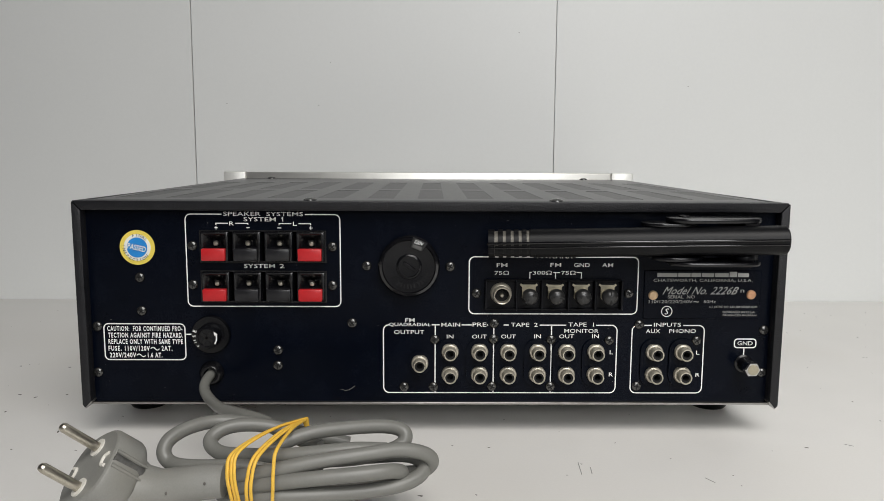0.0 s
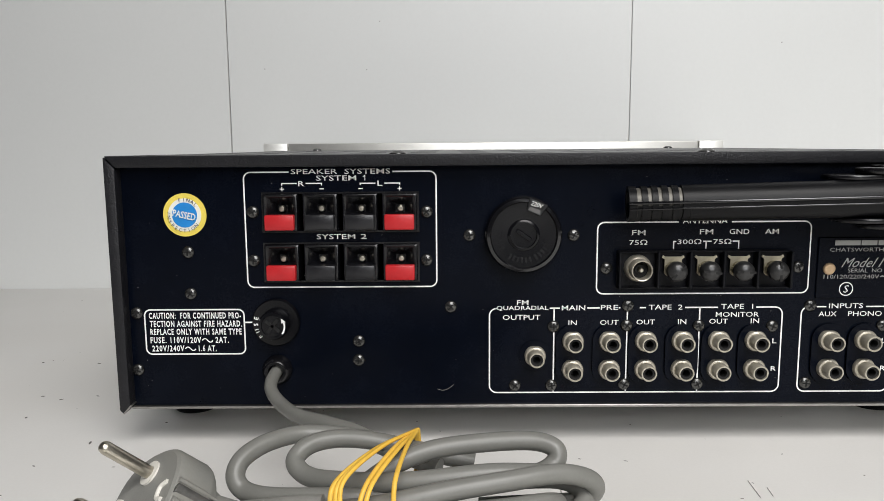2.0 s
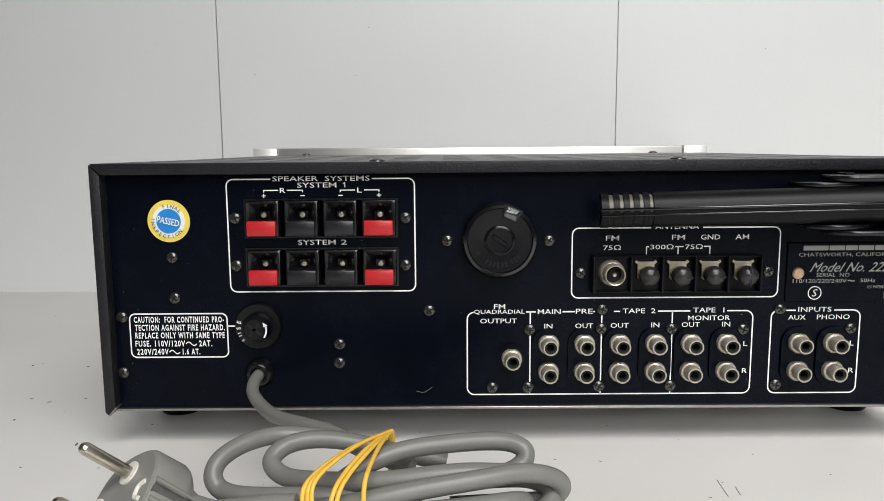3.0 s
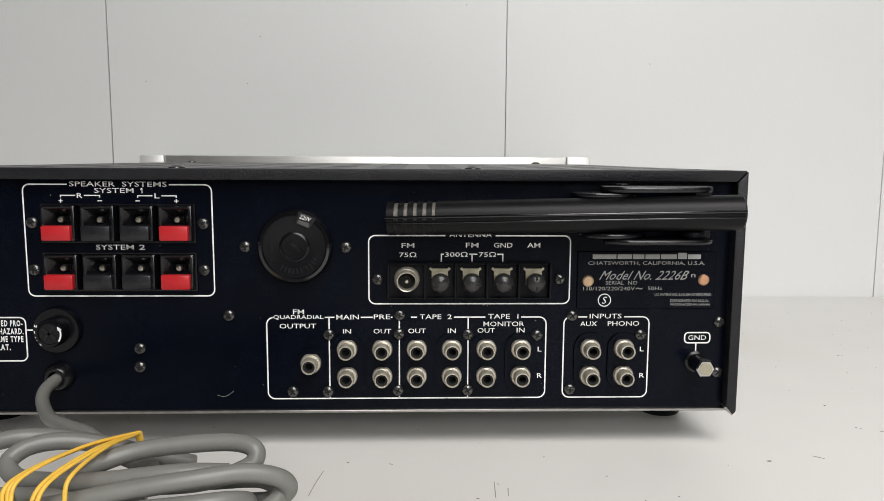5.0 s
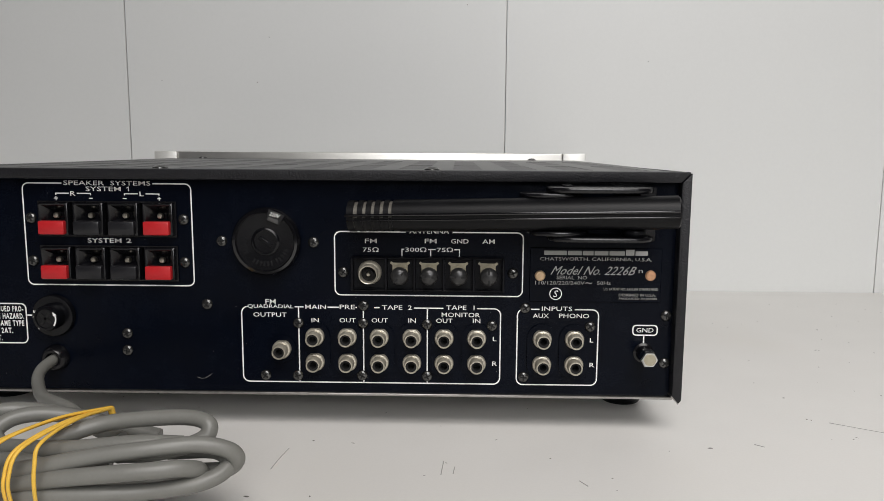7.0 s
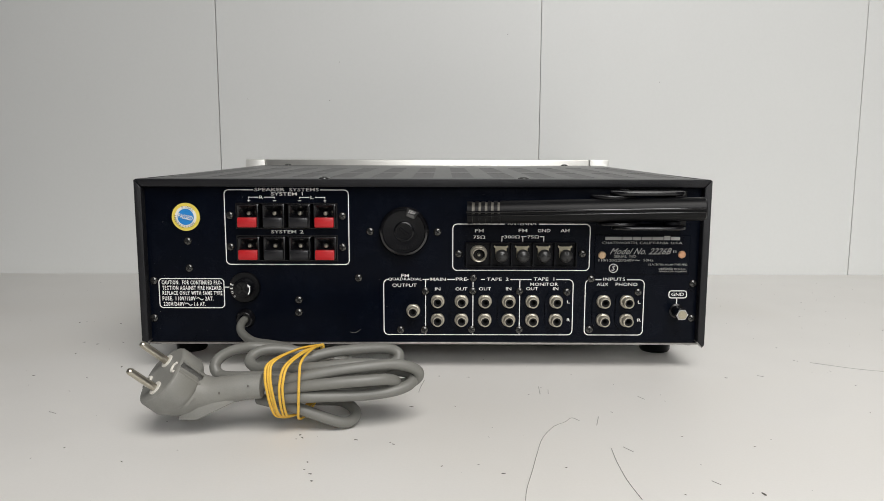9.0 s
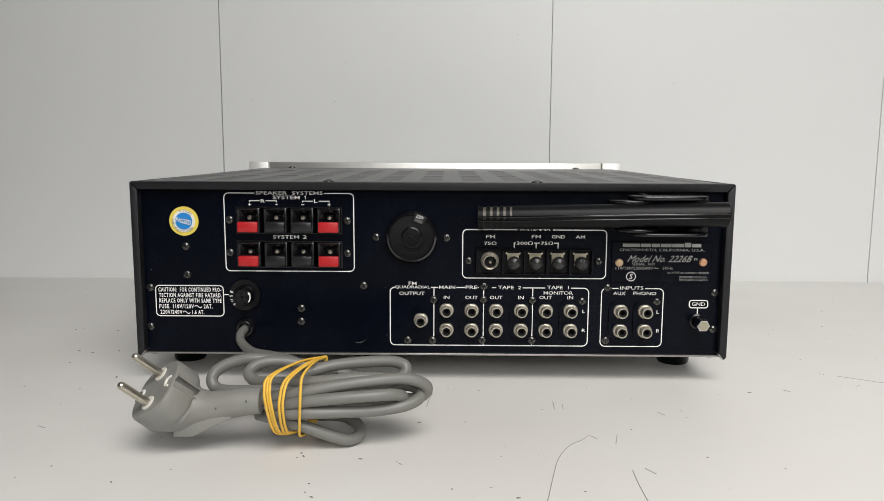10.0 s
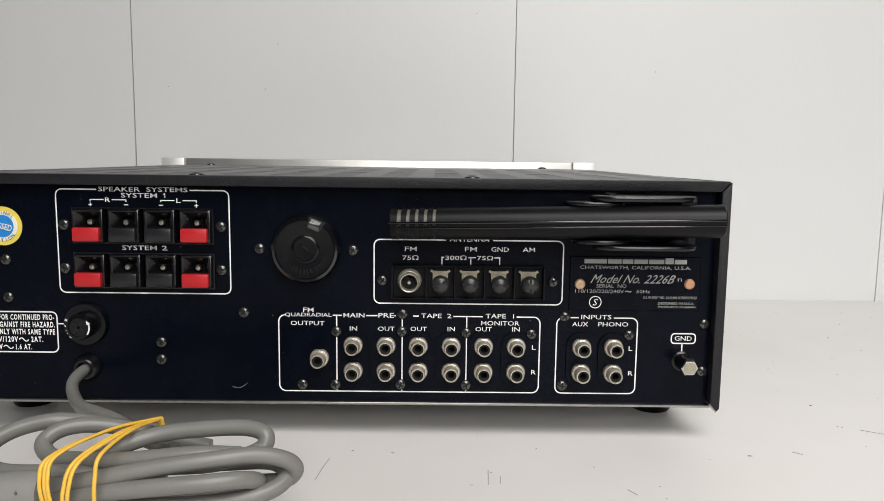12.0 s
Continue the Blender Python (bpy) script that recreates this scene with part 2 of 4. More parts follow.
# ---- the setting: closed room, panelled wall, white worktop ----
WALL_Y = 0.4235
wall_north = tagged(new("wall_north", finish(boxed(-2.1, 2.1, WALL_Y + 0.010, WALL_Y + 0.10, -0.75, 1.75), "wall_north", GAP)), "white panelled wall behind the table with fine dark seams", "wall", kind="structure")
x = -0.2695 - 0.4085 * 4
while x < 2.0:
    part("panel", boxed(x + (0.00022 if x < 0 else 0.00008), min(x + (0.4082 if x < -0.4 else 0.40838), 2.1), WALL_Y, WALL_Y + 0.0095, -0.05, 1.75, bevel=0.0006, seg=1), WALL, wall_north)
    x += 0.4085
for nm, b, m, lb in (
    ("wall_south", (-2.2, 2.2, -3.1, -3.0, -0.75, 1.75), ROOM, "plain grey painted wall closing the room"),
    # added unseen dark walls: east dims panel reflections, west shades the left side
    ("wall_east", (2.1, 2.2, -3.0, 0.5235, -0.75, 1.75), SIDE, "unseen dark side wall added to cut bounced light"),
    ("wall_west", (-0.74, -0.64, -3.0, 0.4215, -0.75, 1.75), SIDE, "unseen dark side wall added to cut bounced light"),
    ("ceiling", (-2.2, 2.2, -3.1, 0.5235, 1.75, 1.85), ROOM, "plain ceiling darkened to cut bounced light"),
    ("floor", (-2.2, 2.2, -3.1, 0.5235, -0.85, -0.75), FLOOR, "plain brownish floor"),
):
    tagged(new(nm, finish(boxed(*b), nm, m)), lb, nm.split("_")[0], kind="structure")

table = thing("table", "white laminate table top, scratched and speckled with crumbs", "table")
part("tabletop", boxed(-0.636, 1.1, -0.85, WALL_Y - 0.001, -0.035, 0.0, bevel=0.003), TABLE, table)
for lx in (-0.59, 1.03):
    for ly in (-0.78, 0.30):
        part("leg", boxed(lx - 0.03, lx + 0.03, ly - 0.03, ly + 0.03, -0.75, -0.035, bevel=0.003), STEEL, table)

# ---- receiver ----
receiver = thing("stereo_receiver", "black vintage stereo receiver seen from its rear, on four round feet", "receiver")
P = 0.003      # plane of the rear panel
INKY = P - 0.0004
HX, TOP, BOT = 0.2083, 0.1416, 0.0195
FRONT = 0.3790
RISE = 0.0014 / FRONT      # the cover rises slightly towards the front

# cover: perforated top plate, sides, rolled rear lip
VX = [-0.1870 + 0.0312 * k for k in range(13)]
xs = sorted({-HX + 0.0041, HX - 0.001, *[v - 0.0082 for v in VX], *[v + 0.0082 for v in VX]})
ys = [0.012, 0.033, 0.130, 0.150, 0.270, FRONT]
bm = bmesh.new()
grid = {}
for i, gx in enumerate(xs):
    for j, gy in enumerate(ys):
        grid[i, j] = bm.verts.new((gx, gy, TOP - 0.0004 + gy * RISE))
for i in range(len(xs) - 1):
    for j in range(len(ys) - 1):
        hole = j in (1, 3) and any(abs((xs[i] + xs[i + 1]) / 2 - v) < 0.003 for v in VX)
        if not hole:
            bm.faces.new((grid[i, j], grid[i + 1, j], grid[i + 1, j + 1], grid[i, j + 1]))
ex = bmesh.ops.extrude_face_region(bm, geom=bm.faces[:])
for v in [g for g in ex["geom"] if isinstance(g, bmesh.types.BMVert)]:
    v.co.z -= 0.0016
cover = part("cover", bm, COVERTOP, receiver, "black satin steel cover with vent fields", smooth=0)
for sx in (-1, 1):
    part("cover_side", boxed(*((-HX + 0.0031, -HX + 0.0081) if sx < 0 else (HX - 0.0052, HX)), 0.0085, FRONT, BOT, TOP, bevel=0.0012), VINYL, cover)
    hx = HX if sx > 0 else HX - 0.0031
    o = [(sx * hx, TOP - 0.0003), (sx * hx, BOT + 0.001), (sx * (hx - 0.0016), BOT - 0.0008), (sx * (hx - 0.0052), BOT + 0.0034), (sx * (hx - 0.0052), TOP - 0.0058)]
    b = prism(bmesh.new(), o, -0.0035, 0.0080)
    bmesh.ops.bevel(b, geom=b.edges[:], offset=0.0007, segments=2, affect="EDGES", profile=0.5)
    part("cover_lip", b, VINYL, cover)
    b = prism(bmesh.new(), [(sx * (hx - 0.0008), BOT + 0.0004), (sx * (hx - 0.0018), BOT - 0.0012), (sx * (hx - 0.0058), BOT + 0.0032), (sx * (hx - 0.0048), BOT + 0.0036)], -0.0030, 0.0060)
    part("lip_edge", b, STEEL, cover, "bare metal corner of the cover")
b = prism(bmesh.new(), [(-HX + 0.0034, TOP), (HX - 0.0003, TOP), (HX - 0.0055, TOP - 0.0055), (-HX + 0.0086, TOP - 0.0055)], -0.0035, 0.0125)
bmesh.ops.bevel(b, geom=b.edges[:], offset=0.0008, segments=2, affect="EDGES", profile=0.5)
part("cover_lip", b, VINYL, cover)
for j, (ya, yb) in enumerate(((0.033, 0.130), (0.150, 0.270))):
    b = bmesh.new()
    box(b, -0.0082, 0.0082, ya, yb, TOP - 0.0030, TOP - 0.00055)
    for v in b.verts:
        v.co.z += v.co.y * RISE
    me = finish(b, "vent_grille", GRILLE, 0)
    for v in VX:
        put("vent_grille", me, cover, v, 0, 0)

# chassis, rear panel, front
part("rear_panel", pierced([-0.2012, -0.1335, -0.0613, 0.2050], [BOT + 0.0016, 0.0823, 0.0999, 0.1060, 0.1236, 0.1380], {(1, 1), (1, 3)}, P, P + 0.0015), PANEL, receiver, "satin black steel rear panel with white print", smooth=0)
part("bottom_plate", boxed(-0.2012, 0.2048, 0.0012, FRONT, BOT, BOT + 0.0015, bevel=0.0003, seg=1), STEEL, receiver, "bare steel bottom plate edge")
fp = part("faceplate", boxed(-0.2020, 0.1954, FRONT + 0.0005, FRONT + 0.0075, 0.0125, 0.1494, bevel=0.0012), ALU, receiver, "brushed aluminium front plate edge")
part("end_cap", boxed(-0.2258, -0.2024, FRONT - 0.0010, FRONT + 0.0080, 0.0125, 0.1496, bevel=0.0010), ALU_END, fp)
part("end_cap", boxed(0.1958, 0.2190, FRONT - 0.0010, FRONT + 0.0080, 0.0125, 0.1496, bevel=0.0010), ALU_END, fp)
foot = finish(lathe(lathe(bmesh.new(), [(0, 0), (0.0112, 0), (0.0122, 0.0016), (0.0128, 0.0185), (0.0110, 0.0195), (0, 0.0195)], 32), [(0, 0)], 3), "foot", GLOSSBLK)
for fx in (-0.190, 0.190):
    for fy in (0.059, 0.325):
        o = put("foot", foot, receiver, fx, fy, 0)
        o.rotation_euler = (radians(90), 0, 0)
under = finish(lathe(bmesh.new(), [(0.0052, 0.0), (0.0050, 0.0012), (0.0034, 0.0026), (0, 0.0032)], 20), "bottom_screw", SCREWM)
for fx in (-0.2105 + 0.012, 0.2005):
    o = put("bottom_screw", under, receiver, fx, 0.012, BOT + 0.0003)
    o.rotation_euler = (radians(-90), 0, 0)

# cross-head screws
b = lathe(bmesh.new(), [(0.0029, 0), (0.0029, -0.0005), (0.0027, -0.0009), (0.0022, -0.0013), (0.0016, -0.0016), (0, -0.0017)], 24)
for a in (0, 90):
    q = bmesh.new()
    box(q, -0.0017, 0.0017, -0.00178, -0.0010, -0.00036, 0.00036, slot=1)
    bmesh.ops.rotate(q, verts=q.verts[:], cent=(0, 0, 0), matrix=Matrix.Rotation(radians(a + 0.01), 3, "Y"))
    tmp = bpy.data.meshes.new("tmp")
    q.to_mesh(tmp)
    q.free()
    b.from_mesh(tmp)
    bpy.data.meshes.remove(tmp)
screw = finish(b, "screw", [SCREWM, VOID])
SCREWS = [(-0.1702, 0.0962), (-0.1700, 0.0762), (-0.1965, 0.0668), (-0.1975, 0.0388), (-0.0902, 0.0526), (-0.0905, 0.0432), (-0.0460, 0.0692),
          (-0.0370, 0.1035), (0.0120, 0.1032), (-0.1387, 0.1150), (-0.1390, 0.0920), (-0.0571, 0.1147), (-0.0573, 0.0918), (0.0277, 0.0873), (0.1179, 0.0875),
          (0.0383, 0.0692), (0.1249, 0.0688), (0.0031, 0.0593), (0.0380, 0.0596), (0.0724, 0.0593), (0.1073, 0.0589), (0.1597, 0.0590), (0.1246, 0.0308),
          (-0.0152, 0.0302), (0.0024, 0.0302), (0.0374, 0.0306), (0.0726, 0.0306), (0.1998, 0.0655), (0.2000, 0.0394)]
for i, (sx, sz) in enumerate(SCREWS):
    put("screw", screw, receiver, sx, P, sz, spin=(i * 37) % 90)
b = lathe(bmesh.new(), [(0.0042, 0), (0.0040, -0.0008), (0.0022, -0.0018), (0, -0.0020)], 20)
topscrew = finish(b, "cover_screw", SCREWM)
for sx, sy in ((-0.0705, 0.0085), (0.0745, 0.0085), (-0.172, 0.369), (0.163, 0.369)):
    o = put("cover_screw", topscrew, cover, sx, sy, TOP - 0.0003 + sy * RISE)
    o.rotation_euler = (radians(-90), 0, 0)

# ---- printed frames and legends ----
LW = 0.00066


def frame_print(lines, name="printed_line", parent=receiver, w=LW):
    b = bmesh.new()
    for l in lines:
        stroke(b, l, w, INKY)
    return part(name, b, WHITE, parent, smooth=0)


def gapped(x0, x1, z0, z1, r, ga, gb):
    """A rounded frame whose top edge is open from ga to gb."""
    c = round_rect(x0, x1, z0, z1, r)
    return [(gb, z1), *c, (ga, z1)]


T = lambda s, x, z, w, h=0.0024, **k: lettering(s, x, z, w, h, receiver, INKY, **k)
# loudspeaker field
frame_print([gapped(-0.1424, -0.0525, 0.0791, 0.1336, 0.0032, -0.1212, -0.0728)])
frame_print([[(-0.1246, 0.1273), (-0.1246, 0.1283), (-0.1176, 0.1283)], [(-0.1134, 0.1283), (-0.1060, 0.1283), (-0.1060, 0.1273)],
             [(-0.0879, 0.1273), (-0.0879, 0.1282), (-0.0808, 0.1282)], [(-0.0766, 0.1282), (-0.0695, 0.1282), (-0.0695, 0.1273)]], w=0.0005)
T("SPEAKER  SYSTEMS", -0.0970, 0.1338, 0.0464)
T("SYSTEM", -0.0991, 0.1307, 0.0188)
frame_print([[(-0.0866, 0.1312), (-0.0857, 0.1318), (-0.0857, 0.1295)]], name="lettering", w=0.00042)
T("SYSTEM", -0.0999, 0.1032, 0.0182)
T("2", -0.0868, 0.1032, 0.0029)
T("R", -0.1155, 0.1282, 0.0027)
T("L", -0.0787, 0.1282, 0.0023)
for px in (-0.1246, -0.0695):
    T("+", px, 0.1257, 0.0021, 0.0020)
for px in (-0.1060, -0.0879):
    T("-", px, 0.1257, 0.0022, 0.00045)
# caution field
frame_print([[*round_rect(-0.1928, -0.1450, 0.0466, 0.0684, 0.0028), (-0.1477, 0.0684)], [(-0.1450, 0.0621), (-0.1392, 0.0621)]], w=0.0007)
for s, xa, xb, zz in (("CAUTION:  FOR CONTINUED PRO-", -0.1908, -0.1465, 0.0655), ("TECTION AGAINST FIRE HAZARD.", -0.1905, -0.1463, 0.0615), ("REPLACE ONLY WITH SAME TYPE", -0.1905, -0.1465, 0.0576),
                      ("FUSE. 110V/120V", -0.1907, -0.1662, 0.0535), ("2AT.", -0.1593, -0.1529, 0.0535), ("220V/240V", -0.1901, -0.1745, 0.0494), ("1.6 AT.", -0.1676, -0.1590, 0.0494)):
    T(s, (xa + xb) / 2, zz, xb - xa, 0.0031, bold=0.026, space=1.22)
for xa, zz in ((-0.1657, 0.0533), (-0.1741, 0.0492)):
    frame_print([[(xa + 0.00052 * k, zz + 0.0009 * math.sin(2 * math.pi * k / 10)) for k in range(11)]], name="lettering", w=0.00050)
# antenna field
frame_print([gapped(0.0232, 0.1231, 0.0750, 0.1091, 0.0032, 0.0610, 0.0858)])
T("ANTENNA", 0.0734, 0.1096, 0.0210)
for s, px, pz, w in (("FM", 0.0425, 0.1042, 0.0063), ("75\u03a9", 0.0424, 0.0996, 0.0085), ("FM", 0.0742, 0.1044, 0.0063), ("GND", 0.0896, 0.1044, 0.0093), ("AM", 0.1048, 0.1044, 0.0065),
                     ("300\u03a9", 0.0664, 0.0998, 0.0112), ("75\u03a9", 0.0818, 0.0998, 0.0085)):
    T(s, px, pz, w)
frame_print([[(0.0590, 0.0962), (0.0590, 0.0999), (0.0602, 0.0999)], [(0.0728, 0.0999), (0.0768, 0.0999)], [(0.0742, 0.0999), (0.0742, 0.0962)], [(0.0866, 0.0999), (0.0895, 0.0999), (0.0895, 0.0962)]], w=0.0006)
# line-level field
z1, z0 = 0.0682, 0.0266
frame_print([[(-0.0245, z1), *arc(-0.0240, z1 - 0.0035, 0.0035, 90, 180), *arc(-0.0240, z0 + 0.0035, 0.0035, 180, 270), *arc(0.1083, z0 + 0.0035, 0.0035, 270, 360), *arc(0.1083, z1 - 0.0035, 0.0035, 0, 90), (0.0992, z1)],
             [(0.0812, z1), (0.0655, z1)], [(0.0470, z1), (0.0440, z1)], [(0.0348, z1), (0.0340, z1)], [(0.0250, z1), (0.0190, z1)], [(0.0060, z1), (0.0012, z1)],
             [(0.0033, z1), (0.0033, z0)], [(0.0382, z1), (0.0382, z0)], [(0.0726, z1), (0.0726, z0)]])
for s, px, pz, w in (("FM", -0.0117, 0.0710, 0.0055), ("QUADRADIAL", -0.0118, 0.0682, 0.0248), ("OUTPUT", -0.0122, 0.0638, 0.0180), ("MAIN", 0.0125, 0.0683, 0.0112), ("PRE", 0.0296, 0.0684, 0.0082),
                     ("TAPE  2", 0.0563, 0.0684, 0.0160), ("TAPE  1", 0.0902, 0.0686, 0.0152), ("MONITOR", 0.0905, 0.0647, 0.0205), ("IN", 0.0122, 0.0610, 0.0040), ("OUT", 0.0297, 0.0611, 0.0088),
                     ("OUT", 0.0470, 0.0612, 0.0088), ("IN", 0.0644, 0.0613, 0.0040), ("OUT", 0.0817, 0.0614, 0.0088), ("IN", 0.0990, 0.0615, 0.0040), ("L", 0.1088, 0.0517, 0.0020), ("R", 0.1090, 0.0380, 0.0025)):
    T(s, px, pz, w)
# inputs field
frame_print([[(0.1280, 0.0682), (0.1325, 0.0682)], [(0.1512, 0.0682), *arc(0.1606, 0.0648, 0.0034, 90, 0), *arc(0.1606, 0.0300, 0.0034, 0, -90), *arc(0.1242, 0.0300, 0.0034, 270, 180), *arc(0.1242, 0.0648, 0.0034, 180, 100)]])
for s, px, pz, w in (("INPUTS", 0.1418, 0.0686, 0.0162), ("AUX", 0.1333, 0.0647, 0.0085), ("PHONO", 0.1510, 0.0648, 0.0160), ("L", 0.1608, 0.0516, 0.0020), ("R", 0.1613, 0.0379, 0.0025)):
    T(s, px, pz, w)
# earth post legend
frame_print([[*round_rect(0.1825, 0.1954, 0.0547, 0.0600, 0.0018), (0.1937, 0.0600)], [(0.1884, 0.0547), (0.1884, 0.0490)]], w=0.0007)
T("GND", 0.1889, 0.0574, 0.0092, 0.0025)

# scratch and dust on the paint
b = bmesh.new()
stroke(b, [(-0.0505, 0.0278), (-0.0485, 0.0280), (-0.0465, 0.0292), (-0.0448, 0.0306)], 0.00015, P - 0.0002)
stroke(b, [(-0.0530, 0.0286), (-0.0505, 0.0278)], 0.00016, P - 0.0002)
rd = random.Random(9)
for i in range(46):
    u, v, l, a = rd.uniform(-0.198, 0.2), rd.uniform(0.024, 0.134), rd.uniform(0.0002, 0.0006), rd.uniform(0, 3.1)
    stroke(b, [(u, v), (u + l * math.cos(a), v + l * math.sin(a))], 0.00016, P - 0.0002)
tagged(part("paint_wear", b, SCRATCH, receiver, "fine pale scratches and dust on the paint", smooth=0), kind="stuff")

# ---- push terminals for loudspeakers ----
for zc in (0.1148, 0.0911):
    blk = part("terminal_block", pierced([-0.1343, -0.1333, -0.0615, -0.0605], [zc - 0.0095, zc - 0.0087, zc + 0.0087, zc + 0.0095], {(1, 1)}, P - 0.0012, P - 0.0002), BLACKPL, receiver, "glossy black push-terminal block")
    for k, xc in enumerate((-0.1252, -0.1066, -0.0881, -0.0696)):
        b = bmesh.new()
        # housing with a funnel sunk into it
        w, h, d = 0.0080, 0.0086, 0.0038
        o = [(-w, -h), (w, -h), (w, h), (-w, h)]
        f0 = [(-0.0066, -0.0012), (0.0066, -0.0012), (0.0066, 0.0076), (-0.0066, 0.0076)]
        f1 = [(-0.0022, 0.0002), (0.0022, 0.0002), (0.0022, 0.0032), (-0.0022, 0.0032)]
        lay = [[b.verts.new((u, yy, t)) for u, t in oo] for oo, yy in ((o, P + 0.0060), (o, P - d), (f0, P - d), (f1, P + 0.0030))]
        for a, c in zip(lay, lay[1:]):
            for i in range(4):
                b.faces.new((a[i], a[(i + 1) % 4], c[(i + 1) % 4], c[i]))
        b.faces.new(lay[-1])
        bmesh.ops.bevel(b, geom=[e for e in b.edges if abs(e.verts[0].co.y - (P - d)) < 1e-6 and abs(e.verts[1].co.y - (P - d)) < 1e-6], offset=0.0007, segments=2, affect="EDGES", profile=0.5)
        bmesh.ops.translate(b, verts=b.verts[:], vec=(xc, 0, zc))
        hs = part("terminal_housing", b, BLACKPL, blk, smooth=30)
        part("push_lever", boxed(xc - 0.0069, xc + 0.0069, P - 0.0066, P - d + 0.001, zc - 0.0080, zc - 0.0008, bevel=0.0007), RED if k in (0, 3) else LEVERBLK, blk, "red plastic lever" if k in (0, 3) else "black plastic lever")
        part("contact", lathe(bmesh.new(), [(0, 0.0), (0.0013, -0.0002), (0.0016, -0.0010), (0.0016, -0.0024), (0.0012, -0.0030), (0, -0.0032)], 16, at=(xc + 0.0005, P + 0.0012, zc + 0.0018)), NICKEL, blk)

# ---- voltage selector ----
KX, KZ = -0.0121, 0.1040
b = lathe(bmesh.new(), [(0.0174, 0), (0.0176, -0.0058), (0.0170, -0.0070), (0.0160, -0.0074), (0.0154, -0.0066), (0.0075, -0.0062), (0.0070, -0.0068), (0.0062, -0.0070), (0.0060, -0.0056), (0, -0.0054)], 64, at=(KX, P, KZ))
knob = part("voltage_selector", b, GLOSSBLK, receiver, "round gloss black voltage selector disc")
b = prism(bmesh.new(), [(-0.0033, 0.0112), (0.0033, 0.0112), (0.0046, 0.0170), (-0.0046, 0.0170)], P - 0.0081, P - 0.0060)
b2 = Matrix.Translation((KX, 0, KZ)) @ Matrix.Rotation(radians(23), 4, "Y")
bmesh.ops.bevel(b, geom=b.edges[:], offset=0.0003, segments=1, affect="EDGES")
bmesh.ops.transform(b, matrix=b2, verts=b.verts[:])
part("rim", lathe(bmesh.new(), [(0.0150, -0.0068), (0.0156, -0.0078), (0.0170, -0.0076), (0.0179, -0.0060), (0.0180, -0.0030), (0.0174, -0.0020)], 72, at=(KX, P, KZ)), RIMBLK, knob, "polished black rim")
part("window", b, LEVERBLK, knob, "small dark window frame")
b = prism(bmesh.new(), [(-0.0040, 0.0140), (0.0030, 0.0140), (0.0034, 0.0166), (-0.0042, 0.0166)], P - 0.0084, P - 0.0081)
bmesh.ops.transform(b, matrix=b2, verts=b.verts[:])
part("window_plate", b, VOID, knob)
# grey wedge stands in for the pale reflection below the label
b = prism(bmesh.new(), [(-0.0030, 0.0116), (0.0030, 0.0116), (0.0022, 0.0136), (-0.0028, 0.0132)], P - 0.0085, P - 0.0081)
bmesh.ops.transform(b, matrix=b2, verts=b.verts[:])
part("window_reflection", b, STEELGREY, knob, "grey wedge painting the reflection under the window")
lettering("220V", KX + 0.0058, KZ + 0.0142, 0.0056, 0.0021, knob, P - 0.0087, shear=0.15, spin=-20)
b = boxed(-0.0040, 0.0040, P - 0.0068, P - 0.0054, -0.0010, 0.0010, bevel=0.0003, seg=1)
bmesh.ops.transform(b, matrix=Matrix.Translation((KX, 0, KZ)) @ Matrix.Rotation(radians(35), 4, "Y"), verts=b.verts[:])
part("slot_bar", b, GLOSSBLK, knob)

for a0, n in ((172, 5), (238, 6), (300, 5)):
    for i in range(n):
        a = radians(a0 + i * 9.5)
        q = boxed(-0.0006, 0.0006, P - 0.0065, P - 0.0060, -0.0014, 0.0014, bevel=0.0001, seg=1)
        bmesh.ops.transform(q, matrix=Matrix.Translation((KX + 0.0116 * math.cos(a), 0, KZ + 0.0116 * math.sin(a))) @ Matrix.Rotation(-a - radians(90), 4, "Y"), verts=q.verts[:])
        part("embossed_bar", q, GLOSSBLK, knob)

# ---- fuse holder ----
FX, FZ = -0.1294, 0.0623
b = lathe(bmesh.new(), [(0.0114, 0), (0.0114, -0.0022), (0.0109, -0.0030), (0.0071, -0.0031), (0.0069, -0.0085), (0.0064, -0.0098), (0.0052, -0.0100), (0.0050, -0.0094), (0, -0.0094)], 40, at=(FX, P, FZ))
fuse = part("fuse_holder", b, GLOSSBLK, receiver, "round black screw-in fuse holder")
b = bmesh.new()
for a in (38, 128):
    q = boxed(-0.0040, 0.0040, P - 0.0098, P - 0.0088, -0.0007, 0.0007)
    bmesh.ops.transform(q, matrix=Matrix.Translation((FX, 0, FZ)) @ Matrix.Rotation(radians(a), 4, "Y"), verts=q.verts[:])
    tmp = bpy.data.meshes.new("tmp")
    q.to_mesh(tmp)
    q.free()
    b.from_mesh(tmp)
    bpy.data.meshes.remove(tmp)
part("cross_slot", b, VOID, fuse)
for ch, a in (("F", 222), ("U", 203), ("S", 184), ("E", 165)):
    lettering(ch, FX + 0.0093 * math.cos(radians(a)), FZ + 0.0093 * math.sin(radians(a)), 0, 0.0021, fuse, P - 0.0034, spin=a - 90, bold=0.02)
b = bmesh.new()
stroke(b, arc(FX, FZ, 0.0058, -38, 20, 10), 0.0008, P - 0.0102)
vs = [b.verts.new((FX + r * math.cos(radians(a)), P - 0.0102, FZ + r * math.sin(radians(a)))) for r, a in ((0.0047, 18), (0.0069, 18), (0.0057, 42))]
b.faces.new(vs)
